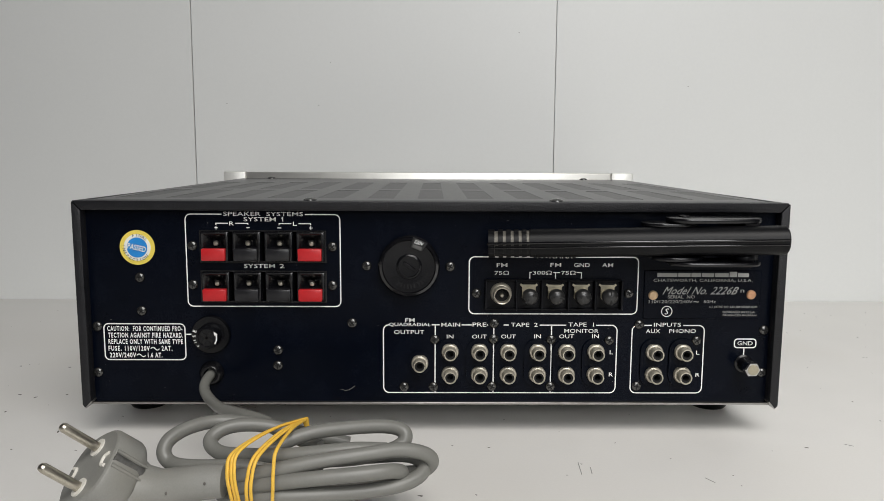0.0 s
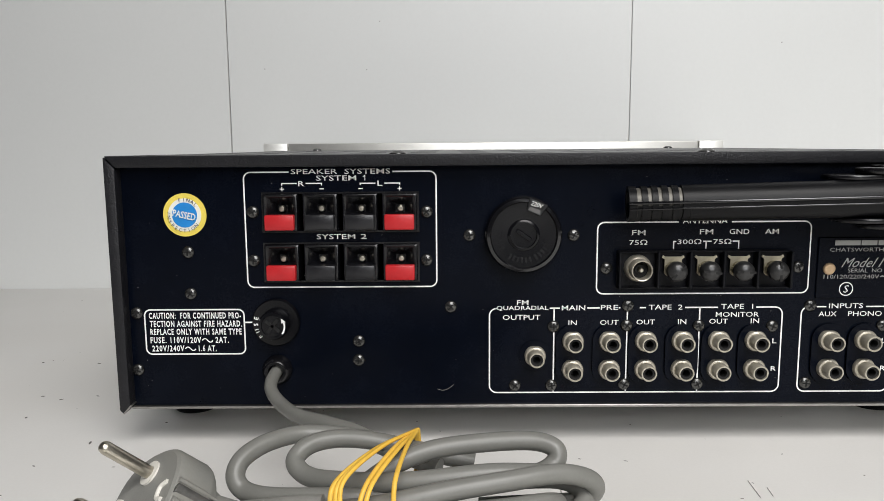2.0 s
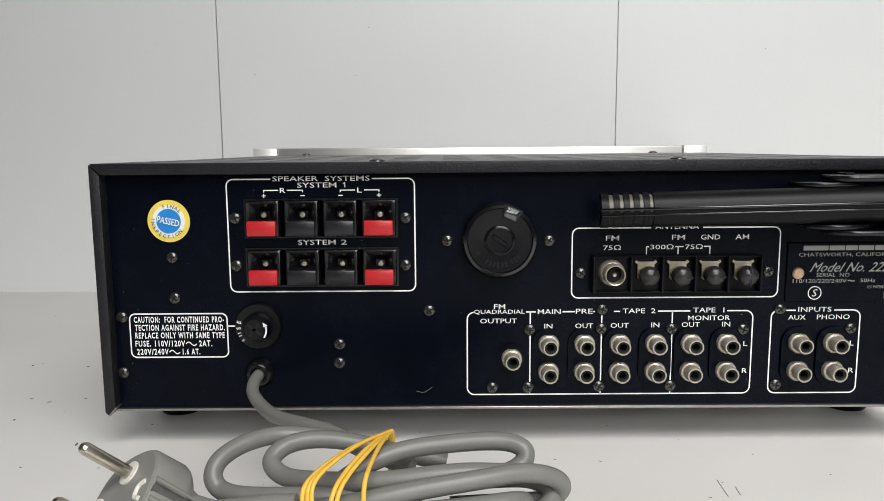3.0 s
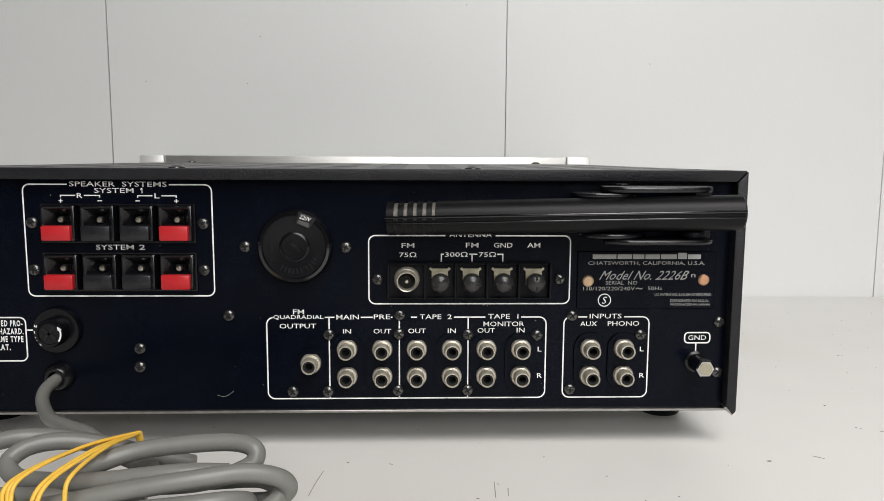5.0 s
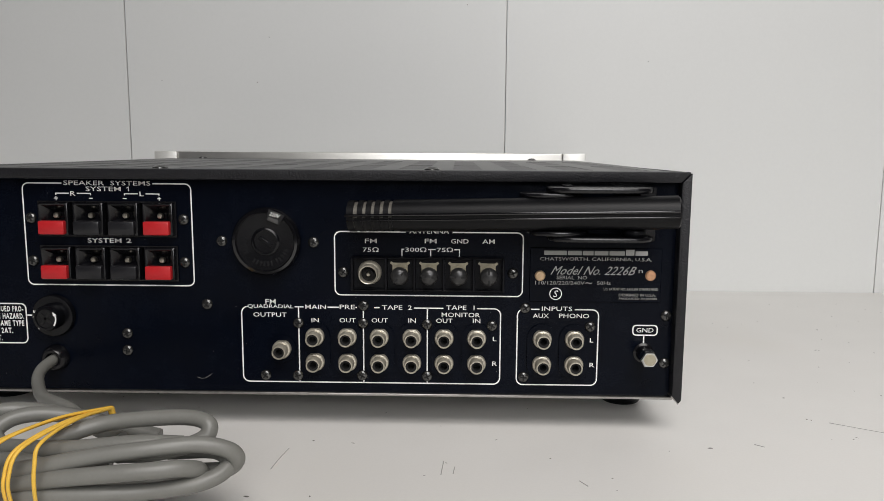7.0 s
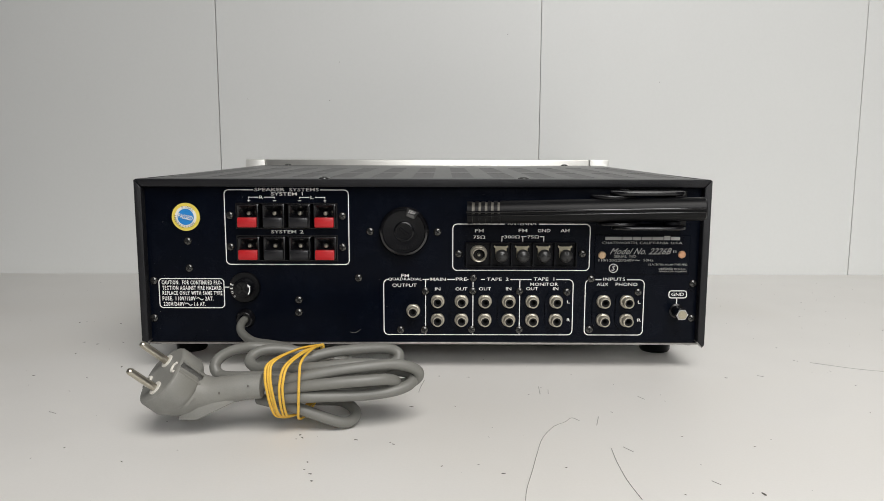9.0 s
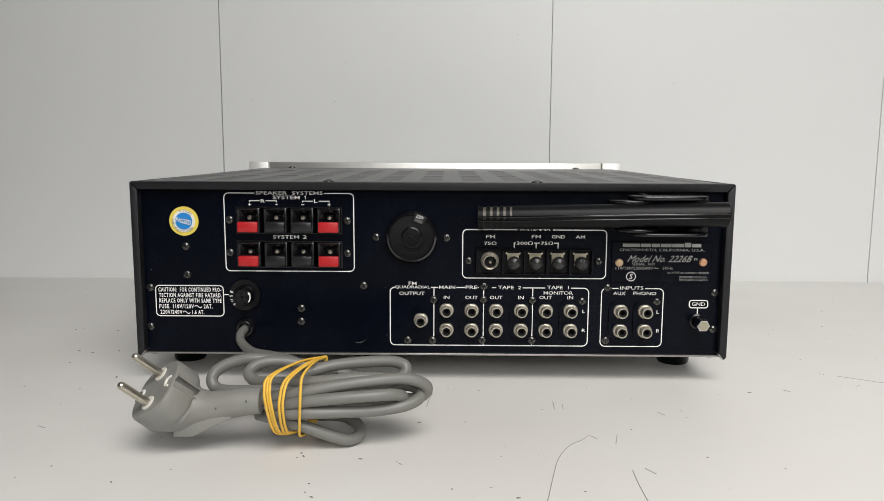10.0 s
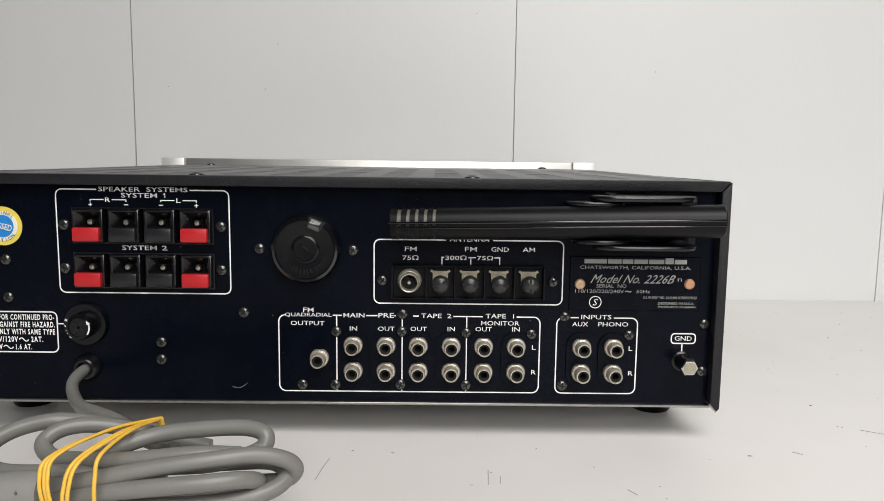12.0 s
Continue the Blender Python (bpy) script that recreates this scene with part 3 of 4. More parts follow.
part("arrow_print", b, WHITE, fuse, smooth=0)

# ---- cord grommet ----
GX, GZ = -0.1298, 0.0388
part("grommet", lathe(bmesh.new(), [(0.0072, 0), (0.0072, -0.0020), (0.0066, -0.0028), (0.0060, -0.0050), (0.0050, -0.0058), (0.0036, -0.0056), (0.0034, 0)], 32, at=(GX, P, GZ)), BLACKPL, receiver, "black strain relief round the cord")

# ---- antenna terminals ----
b = boxed(0.0324, 0.1132, P - 0.0012, P - 0.0001, 0.0778, 0.0960, bevel=0.0004, seg=1)
ant = part("antenna_block", b, MATTEBLK, receiver, "black antenna terminal block")
for xa in (0.0324, 0.0503, 0.0652, 0.0808, 0.0965, 0.1120):
    part("divider", boxed(xa, xa + 0.0012, P - 0.0062, P - 0.0012, 0.0782, 0.0956, bevel=0.0003, seg=1), MATTEBLK, ant)
for za in (0.0779, 0.0950):
    part("rim", boxed(0.0324, 0.1132, P - 0.0040, P - 0.0012, za, za + 0.0009, bevel=0.0003, seg=1), MATTEBLK, ant)
CX, CZ = 0.0420, 0.0876
b = lathe(bmesh.new(), [(0.0064, -0.0010), (0.0062, -0.0035), (0.0055, -0.0046), (0.0051, -0.0048), (0.0050, -0.0104), (0.0047, -0.0108), (0.0043, -0.0106), (0.0041, -0.0050), (0.0028, -0.0040)], 36, at=(CX, P, CZ))
sock = part("coax_socket", b, IVORY, ant, "pale metal coaxial aerial socket")
b = lathe(bmesh.new(), [(0.0042, -0.0052), (0.0024, -0.0054), (0.0023, -0.0062), (0.0014, -0.0064), (0.0013, -0.0054), (0, -0.0052)], 28, at=(CX, P, CZ))
part("insulator", b, VOID, sock)
part("centre_pin", lathe(bmesh.new(), [(0.0012, -0.0050), (0.0012, -0.0084), (0.0008, -0.0092), (0, -0.0093)], 14, at=(CX, P, CZ)), NICKEL, sock)
b = bmesh.new()
prism(b, [(-0.0040, 0.0036), (-0.0040, -0.0030), (-0.0028, -0.0042), (0.0028, -0.0042), (0.0040, -0.0030), (0.0040, 0.0036), (0.0053, 0.0046), (0.0047, 0.0056), (0.0036, 0.0049), (-0.0036, 0.0049), (-0.0047, 0.0056), (-0.0053, 0.0046)], -0.0034, -0.0026)
clamp = finish(b, "clamp_washer", BRASS)
b = prism(bmesh.new(), [((0.0039 if k % 2 else 0.0035) * math.cos(math.pi * k / 28), (0.0039 if k % 2 else 0.0035) * math.sin(math.pi * k / 28)) for k in range(56)], -0.0078, -0.0028)
shaft = finish(b, "knurled_shaft", BRASS, 20)
b = lathe(bmesh.new(), [(0.0036, -0.0072), (0.0046, -0.0076), (0.0047, -0.0094), (0.0043, -0.0112), (0.0028, -0.0124), (0, -0.0128)], 32)
head = finish(b, "terminal_screw", DARKMET)
slotm = finish(boxed(-0.0043, 0.0043, -0.0126, -0.0104, -0.0005, 0.0005), "screw_slot", VOID)
for xa, sp in ((0.0582, -45), (0.0735, 8), (0.0889, 3), (0.1046, 88)):
    put("clamp_washer", clamp, ant, xa, P, 0.0882)
    put("knurled_shaft", shaft, ant, xa + 0.0002, P, 0.0872, label="knurled brass shaft")
    h = put("terminal_screw", head, ant, xa + 0.0002, P, 0.0870)
    put("screw_slot", slotm, h, 0, 0, 0, spin=sp)

# ---- phono jacks ----
b = lathe(bmesh.new(), [(0.0046, -0.0008), (0.0056, -0.0010), (0.0057, -0.0028), (0.0052, -0.0036), (0.0043, -0.0038), (0.0042, -0.0096), (0.0039, -0.0100), (0.0033, -0.0100), (0.0032, -0.0090)], 32)
for v in b.verts:
    if v.co.z > 0.0050:
        v.co.z = 0.0050
bmesh.ops.scale(b, vec=(0.9, 1, 0.9), verts=b.verts[:])
jack_shell = finish(b, "phono_jack", IVORY)
jack_core = finish(lathe(bmesh.new(), [(0.0030, -0.0090), (0.0028, -0.0093), (0.0019, -0.0092), (0.0017, -0.0030), (0, -0.0028)], 24), "insulator", VOID)
plate1 = finish(prism(bmesh.new(), [*arc(0, 0.0070, 0.0079, 0, 180, 12), *arc(0, -0.0070, 0.0079, 180, 360, 12)], -0.0013, -0.0001), "jack_plate", PANEL)
plate2 = finish(lathe(bmesh.new(), [(0.0075, -0.0001), (0.0074, -0.0009), (0, -0.0009)], 32), "jack_plate", PANEL)


def jack(jx, jz):
    j = put("phono_jack", jack_shell, receiver, jx, P, jz, label="ivory-toned phono jack with black core")
    put("insulator", jack_core, j, 0, 0, 0)


for jx in (0.0122, 0.0297, 0.0469, 0.0644, 0.0817, 0.0991, 0.1341, 0.1512):
    put("jack_plate", plate1, receiver, jx, P, 0.0453)
    jack(jx, 0.0523)
    jack(jx, 0.0384)
put("jack_plate", plate2, receiver, -0.0058, P, 0.0452)
jack(-0.0058, 0.0452)

# ---- earth post ----
EX, EZ = 0.1885, 0.0450
b = lathe(bmesh.new(), [(0.0054, 0), (0.0054, -0.0008), (0.0043, -0.0014), (0.0040, -0.0080)], 28, at=(EX, P, EZ))
post = part("earth_post", b, BLACKPL, receiver, "earth terminal with hexagonal chrome nut")
part("hex_nut", lathe(bmesh.new(), [(0.0038, -0.0078), (0.0047, -0.0084), (0.0047, -0.0136), (0.0041, -0.0145), (0.0032, -0.0145)], facets=6, at=(EX, P, EZ)), CHROME, post, smooth=20)
part("post_tip", lathe(bmesh.new(), [(0.0034, -0.0138), (0.0031, -0.0148), (0, -0.0149)], 24, at=(EX, P, EZ)), BRASS, post)

# ---- rating plate ----
plate = part("rating_plate", boxed(0.1268, 0.1962, P - 0.0009, P - 0.0001, 0.0724, 0.1014, bevel=0.0003, seg=1), PANEL, receiver, "black rating plate with silver print and two rivets")
PY = P - 0.0013
R = lambda s, x, z, w, h, **k: lettering(s, x, z, w, h, plate, PY, mat=SILVERPR, bold=0.0, **k)
for x0, w, tall in ((0.1342, 0.0118, 0), (0.1466, 0.0072, 0), (0.1544, 0.0056, 0), (0.1606, 0.0072, 0), (0.1684, 0.0080, 0), (0.1770, 0.0044, 1), (0.1820, 0.0064, 0)):
    part("emblem_bar", boxed(x0, x0 + w, PY - 0.0001, PY + 0.0002, 0.0977, 0.1008 if tall else 0.1000), SILVERPR, plate, "silver bar in place of an emblem letter")
R("CHATSWORTH, CALIFORNIA, U.S.A.", 0.1614, 0.0955, 0.0588, 0.0021)
R("Model No. 2226B", 0.1603, 0.0895, 0.0452, 0.0046, shear=0.6)
R("n", 0.1851, 0.0893, 0.0022, 0.0017)
R("SERIAL  NO", 0.1490, 0.0857, 0.0160, 0.0019)
R("110/120/220/240V", 0.1428, 0.0828, 0.0260, 0.0019)
R("~", 0.1580, 0.0828, 0.0034, 0.0010)
R("50Hz", 0.1660, 0.0829, 0.0072, 0.0018)
R("U.S. PATENT NO. 3,431,884 OTHERS PEND", 0.1803, 0.0796, 0.0286, 0.0016)
R("DESIGNED IN U.S.A.", 0.1838, 0.0766, 0.0194, 0.0014)
R("PRODUCED IN JAPAN", 0.1842, 0.0745, 0.0200, 0.0014)
b = bmesh.new()
stroke(b, arc(0.1407, 0.0769, 0.0031, 0, 360, 32)[:-1], 0.0005, PY, closed=True)
part("ring_print", b, WHITE, plate, smooth=0)
lettering("S", 0.1407, 0.0769, 0.0026, 0.0036, plate, PY, shear=0.2)
riv = [(0.0028, 0), (0.0028, -0.0007), (0.0022, -0.0013), (0, -0.0014)]
part("rivet", lathe(bmesh.new(), riv, 24, at=(0.1322, P - 0.0009, 0.0866)), RIVET, plate, "brass rivet")
part("rivet", lathe(bmesh.new(), riv, 24, at=(0.1904, P - 0.0009, 0.0871)), COPPER, plate, "coppery rivet")

# ---- inspection sticker ----
SX, SZ = -0.1708, 0.1139
st = part("inspection_sticker", lathe(bmesh.new(), [(0.0102, -0.0001), (0.0102, -0.0004), (0, -0.0004)], 56, at=(SX, P, SZ)), YELLOW, receiver, "round yellow and blue inspection sticker")
part("sticker_ring", lathe(bmesh.new(), [(0.0078, -0.0004), (0.0078, -0.0006), (0, -0.0006)], 48, at=(SX, P, SZ)), STWHITE, st)
part("sticker_core", lathe(bmesh.new(), [(0.0059, -0.0006), (0.0059, -0.0008), (0, -0.0008)], 48, at=(SX, P, SZ)), BLUE, st)
lettering("PASSED", SX, SZ, 0.0108, 0.0033, st, P - 0.0012, mat=STWHITE, spin=-13, bold=0.015)
for s, a0, da, r, flip in (("FINAL", 105, -16, 0.0073, 0), ("INSPECTION", 172, 16.2, 0.0074, 1)):
    for i, ch in enumerate(s):
        a = a0 + da * i
        lettering(ch, SX + r * math.cos(radians(a)), SZ + r * math.sin(radians(a)), 0, 0.0017, st, P - 0.0011, mat=INK, spin=a + (90 if flip else -90))

# ---- ferrite bar aerial on its hinge ----
A0, A1 = Vector((0.0335, -0.0108, 0.1186)), Vector((0.1950, -0.0280, 0.1232))
axis = (A1 - A0).normalized()
RR = 0.0080


bar = new("bar_aerial")
bar.parent = receiver
tagged(bar, "black plastic ferrite bar aerial folded along the panel")
frame_m = Matrix.Translation(A0) @ axis.to_track_quat("Y", "Z").to_matrix().to_4x4()
L = (A1 - A0).length


def along(bm):
    bmesh.ops.transform(bm, matrix=frame_m, verts=bm.verts[:])
    return bm


b = lathe(bmesh.new(), [(0.0062, 0.0040), (0.0064, 0.0), (RR, 0.0), (RR, 0.0034), (RR - 0.0011, 0.0034), (RR - 0.0011, 0.0055)], 40)
part("end_ring", along(b), RODBLK, bar)
y = 0.0055
for k in range(4):
    part("grip_ring", along(lathe(bmesh.new(), [(RR - 0.0011, y), (RR, y), (RR, y + 0.0026), (RR - 0.0011, y + 0.0026)], 40)), RODBLK, bar)
    y += 0.0044
b = lathe(bmesh.new(), [(RR - 0.0011, y - 0.0004), (RR, y), (RR, L - 0.0008), (RR - 0.0008, L), (0, L)], 40)
part("bar_shell", along(b), RODBLK, bar)
part("ferrite_core", along(lathe(bmesh.new(), [(0.0040, 0.0034), (RR - 0.0009, 0.0034), (RR - 0.0009, 0.0240), (0, 0.0240)], 40)), FERRITE, bar, "gold-brown core showing in the end slots")
# added dark half-shell: shade on the core's underside, put in as colour
b = bmesh.new()
lo = [b.verts.new(((RR - 0.0006) * math.cos(radians(-t)), 0.0036, (RR - 0.0006) * math.sin(radians(-t)))) for t in np.linspace(4, 176, 14)]
hi = [b.verts.new((v.co.x, 0.0245, v.co.z)) for v in lo]
for i in range(13):
    b.faces.new((lo[i], lo[i + 1], hi[i + 1], hi[i]))
part("slot_shade", along(b), VOID, bar, "dark half-shell painting the shade in the lower slots")
part("end_recess", along(lathe(bmesh.new(), [(0.0062, 0.0038), (0.0044, 0.0044), (0.0042, 0.0036), (0.0030, 0.0036), (0.0028, 0.0060), (0, 0.0060)], 32)), BLACKPL, bar, "dark hollow end of the bar")
# ridges along the flank that faces the viewer; the lower half is a closed half-shell
b = bmesh.new()
box(b, 0.0066, 0.0093, -0.0006, L - 0.001, 0.0002, 0.0016, bevel=0.0005)
box(b, 0.0072, 0.0086, 0.0, L - 0.001, -0.0022, -0.0014, bevel=0.0003)
part("ridge", along(b), RIMBLK, bar, "worn glossy seam along the bar")
b = bmesh.new()
n = 16
ra = [b.verts.new((RR * 1.03 * math.cos(radians(-t)), 0.0262, RR * 1.03 * math.sin(radians(-t)))) for t in np.linspace(10, 170, n)]
rb = [b.verts.new((v.co.x, L - 0.002, v.co.z)) for v in ra]
for i in range(n - 1):
    b.faces.new((ra[i], ra[i + 1], rb[i + 1], rb[i]))
b.faces.new(ra)
b.faces.new(rb)
part("lower_shell", along(b), RODBLK, bar)


def capsule_plate(x0, x1, z0, z1, y0, y1, bev=0.0009):
    """A flat arm with round ends, seen edge on."""
    r = (y1 - y0) / 2
    ym = (y0 + y1) / 2
    pts = [*arc(x1 - r, ym, r, -90, 90, 8), *arc(x0 + r, ym, r, 90, 270, 8)]
    b = bmesh.new()
    lo = [b.verts.new((px, py, z0)) for px, py in pts]
    hi = [b.verts.new((px, py, z1)) for px, py in pts]
    b.faces.new(lo)
    b.faces.new(hi)
    for i in range(len(pts)):
        j = (i + 1) % len(pts)
        b.faces.new((lo[i], lo[j], hi[j], hi[i]))
    bmesh.ops.bevel(b, geom=[e for e in b.edges if abs(e.verts[0].co.z - e.verts[1].co.z) < 1e-7], offset=bev, segments=2, affect="EDGES", profile=0.5)
    return b


br = new("aerial_bracket")
br.parent = receiver
tagged(br, "black plastic hinge bracket holding the bar aerial")
part("bracket_arm", capsule_plate(0.1322, 0.1850, 0.1316, 0.1346, -0.0270, -0.0060), BLACKPL, br)
part("bracket_tab", capsule_plate(0.1192, 0.1510, 0.1292, 0.1314, -0.0240, -0.0020, 0.0006), BLACKPL, br)
part("bracket_arm", capsule_plate(0.1330, 0.1855, 0.1080, 0.1104, -0.0290, -0.0060), BLACKPL, br)
part("bracket_tab", capsule_plate(0.1235, 0.1540, 0.1106, 0.1128, -0.0270, -0.0020, 0.0006), BLACKPL, br)
b = bmesh.new()
bmesh.ops.create_uvsphere(b, u_segments=24, v_segments=12, radius=0.0060)
bmesh.ops.scale(b, vec=(1, 1, 0.62), verts=b.verts[:])
bmesh.ops.translate(b, verts=b.verts[:], vec=(0.1755, -0.0200, 0.1124))
part("pivot", b, MATTEBLK, br)
b = boxed(0.1400, 0.1445, -0.020, -0.012, 0.1344, 0.1356, bevel=0.0004, seg=1)
part("pin_head", b, BLACKPL, br)
for za, zb in ((0.1322, 0.1340), (0.1084, 0.1100)):
    part("bracket_root", boxed(0.1700, 0.1820, -0.0080, P - 0.0002, za, zb, bevel=0.0004, seg=1), BLACKPL, br)
part("bracket_web", boxed(0.1810, 0.1900, -0.0060, P - 0.0002, 0.1060, 0.1340, bevel=0.0006, seg=1), BLACKPL, br)

# ---- power cord, bundled ----
cord = thing("power_cord", "grey vinyl power cord coiled in a bundle on the table", "power cord")
CR = 0.0033
RUNS = {
    "A": [(-0.1298, 0.0041, 0.0388), (-0.1298, -0.0102, 0.0372), (-0.1274, -0.0201, 0.0350), (-0.1196, -0.0333, 0.0333), (-0.1101, -0.0465, 0.0336), (-0.0962, -0.0608, 0.0357), (-0.0826, -0.0729, 0.0368), (-0.0707, -0.0828, 0.0350), (-0.0507, -0.0938, 0.0320)],
    "L1": [(-0.0674, -0.0798, 0.0345), (-0.0816, -0.082, 0.0385), (-0.0995, -0.0842, 0.0410), (-0.1109, -0.0919, 0.0412), (-0.1183, -0.0996, 0.0385), (-0.1199, -0.1046, 0.0340), (-0.1159, -0.1073, 0.0300), (-0.1055, -0.1128, 0.0306), (-0.0874, -0.1161, 0.0320), (-0.0669, -0.1139, 0.0310), (-0.047, -0.1106, 0.029)],
    "L2": [(-0.0381, -0.0853, 0.0302), (-0.0566, -0.0842, 0.0341), (-0.0745, -0.0842, 0.0381), (-0.0876, -0.0875, 0.0404), (-0.0970, -0.0919, 0.0397), (-0.1010, -0.0974, 0.0362), (-0.0953, -0.1029, 0.0332), (-0.0819, -0.1106, 0.0350), (-0.0609, -0.115, 0.0368), (-0.0344, -0.1139, 0.0390), (-0.0183, -0.1106, 0.0375)],
    "R1": [(-0.0752, -0.1106, 0.0340), (-0.0660, -0.1073, 0.0390), (-0.0532, -0.1018, 0.0420), (-0.0363, -0.0996, 0.0436), (-0.0191, -0.0996, 0.0443), (-0.0111, -0.1018, 0.0425), (-0.0114, -0.104, 0.0382), (-0.0187, -0.1062, 0.0350), (-0.0329, -0.1018, 0.0299), (-0.0509, -0.0963, 0.0263)],
    "R2": [(-0.0880, -0.1216, 0.0290), (-0.0665, -0.1238, 0.0337), (-0.0472, -0.1216, 0.0368), (-0.0278, -0.1183, 0.0386), (-0.0116, -0.1128, 0.0384), (-0.0010, -0.1095, 0.0350), (0.0017, -0.1073, 0.0301), (-0.0035, -0.1051, 0.0250), (-0.0157, -0.1018, 0.0225), (-0.0367, -0.0996, 0.0202)],
    "S3": [(-0.0827, -0.1238, 0.0255), (-0.0663, -0.126, 0.0290), (-0.0467, -0.126, 0.0312), (-0.0274, -0.1238, 0.0322), (-0.0162, -0.1194, 0.0315), (-0.0116, -0.1128, 0.0279), (-0.0154, -0.1073, 0.0229), (-0.0295, -0.1018, 0.0195)],
    "S4": [(-0.0828, -0.1238, 0.0215), (-0.0664, -0.126, 0.0228), (-0.0472, -0.1238, 0.0228), (-0.0279, -0.1194, 0.0222), (-0.0115, -0.1161, 0.0238), (-0.0030, -0.1106, 0.0262), (-0.0025, -0.1051, 0.0293), (-0.0106, -0.0996, 0.0304), (-0.0300, -0.0963, 0.0282)],
    "S5": [(-0.0926, -0.1106, 0.0165), (-0.0773, -0.1194, 0.0165), (-0.0640, -0.1216, 0.0135), (-0.0514, -0.1194, 0.0080), (-0.0418, -0.1161, 0.0042), (-0.0364, -0.1106, 0.0048), (-0.0370, -0.104, 0.0075), (-0.0459, -0.0963, 0.0102), (-0.0626, -0.0908, 0.0089)],
    "S6": [(-0.0880, -0.1018, 0.0140), (-0.0720, -0.1051, 0.0190), (-0.0550, -0.1073, 0.0200), (-0.0350, -0.104, 0.0190), (-0.0200, -0.0996, 0.0180)],
}
for k, pts in RUNS.items():
    part("cord_lead" if k == "A" else "cord_loop", tube(bmesh.new(), pts, [0.0029, 0.0029, 0.0029, 0.0030, 0.0031, CR, CR, CR, CR] if k == "A" else CR, seg=18, n=10), CORD, cord, smooth=60)

# moulded angled mains plug
C = Vector((-0.1432, -0.1262, 0.0360))
D = Vector((-0.600, -0.420, 0.680)).normalized()
S = Vector((-0.06, -0.808, -0.586))
S = (S - D * S.dot(D)).normalized()
U = D.cross(S)


def plug_cross(a):
    u, v = math.cos(a), math.sin(a)
    k = 1.0 / (abs(u) ** 2.6 + abs(v) ** 2.6) ** (1 / 2.6)
    return u * k * 1.02, v * k * 0.97


plug = new("mains_plug")
plug.parent = cord
tagged(plug, "grey moulded two-pin mains plug lying tilted")
b = bmesh.new()
rings = []
spine = [(C + D * 0.0004, D, 0.0158, 1.0), (C - D * 0.0002, D, 0.0168, 1.0), (C - D * 0.0012, D, 0.0173, 1.0), (C - D * 0.012, D, 0.0176, 1.0), (C - D * 0.0135, D, 0.0171, 1.0), (C - D * 0.0150, D, 0.0162, 1.0),
         (Vector((-0.1309, -0.1207, 0.0243)), Vector((-0.68, -0.36, 0.58)), 0.0146, 0.98), (Vector((-0.1269, -0.1213, 0.0238)), Vector((-0.84, -0.18, 0.32)), 0.0126, 1.0), (Vector((-0.1215, -0.1222, 0.0246)), Vector((-0.96, -0.03, 0.05)), 0.0100, 1.0), (Vector((-0.1140, -0.1228, 0.0250)), Vector((-0.98, 0.0, -0.12)), 0.0084, 1.0),
         (Vector((-0.1050, -0.1237, 0.0270)), Vector((-0.98, 0.0, -0.15)), 0.0079, 1.0), (Vector((-0.0960, -0.1237, 0.0285)), Vector((-1.0, 0.0, -0.05)), 0.0075, 1.0), (Vector((-0.0872, -0.1237, 0.0290)), Vector((-1.0, 0, 0)), 0.0071, 1.0), (Vector((-0.0868, -0.1237, 0.0290)), Vector((-1.0, 0, 0)), 0.0055, 1.0)]
NS = 40
for i, (c, d, r, q) in enumerate(spine):
    d = d.normalized()
    s = (S - d * S.dot(d)).normalized()
    u = d.cross(s)
    w = max(0.0, min(1.0, (i - 5) / 4.0))
    ring = []
    for t in range(NS):
        a = 2 * math.pi * t / NS
        p1, p2 = plug_cross(a), (math.cos(a), math.sin(a))
        cu, cv = (p1[0] * (1 - w) + p2[0] * w), (p1[1] * (1 - w) + p2[1] * w)
        co = c + (s * cu + u * cv * q) * r
        co.z = max(co.z, 0.0004)
        ring.append(b.verts.new(co))
    rings.append(ring)
for r0, r1 in zip(rings, rings[1:]):
    for t in range(NS):
        b.faces.new((r0[t], r0[(t + 1) % NS], r1[(t + 1) % NS], r1[t]))
b.faces.new(rings[0])
b.faces.new(rings[-1])
part("plug_body", b, PLUGM, plug, smooth=27)
b = prism(bmesh.new(), [(-0.1290, 0.0215), (-0.1060, 0.0235), (-0.1010, 0.0215), (-0.1240, 0.0102), (-0.1345, 0.0104)], -0.1302, -0.1173)
bmesh.ops.bevel(b, geom=b.edges[:], offset=0.0012, segments=2, affect="EDGES", profile=0.5)
part("stiffening_web", b, PLUGM, plug)
turn = D.to_track_quat("-Y", "Z").to_matrix().to_4x4()
for sgn in (-1, 1):
    base = C + S * (0.0095 * sgn)
    b = lathe(bmesh.new(), [(0.0021, 0.001), (0.0021, -0.0176), (0.0016, -0.0190), (0.0010, -0.0194), (0, -0.0195)], 24)
    bmesh.ops.transform(b, matrix=Matrix.Translation(base) @ turn, verts=b.verts[:])
    part("pin", b, NICKEL, plug, "round nickel contact pin")
    b = lathe(bmesh.new(), [(0.0042, 0.0002), (0.0041, -0.0010), (0.0022, -0.0011)], 24)
    bmesh.ops.transform(b, matrix=Matrix.Translation(base) @ turn, verts=b.verts[:])
    part("pin_collar", b, LINER, plug, "pale collar round the pin")
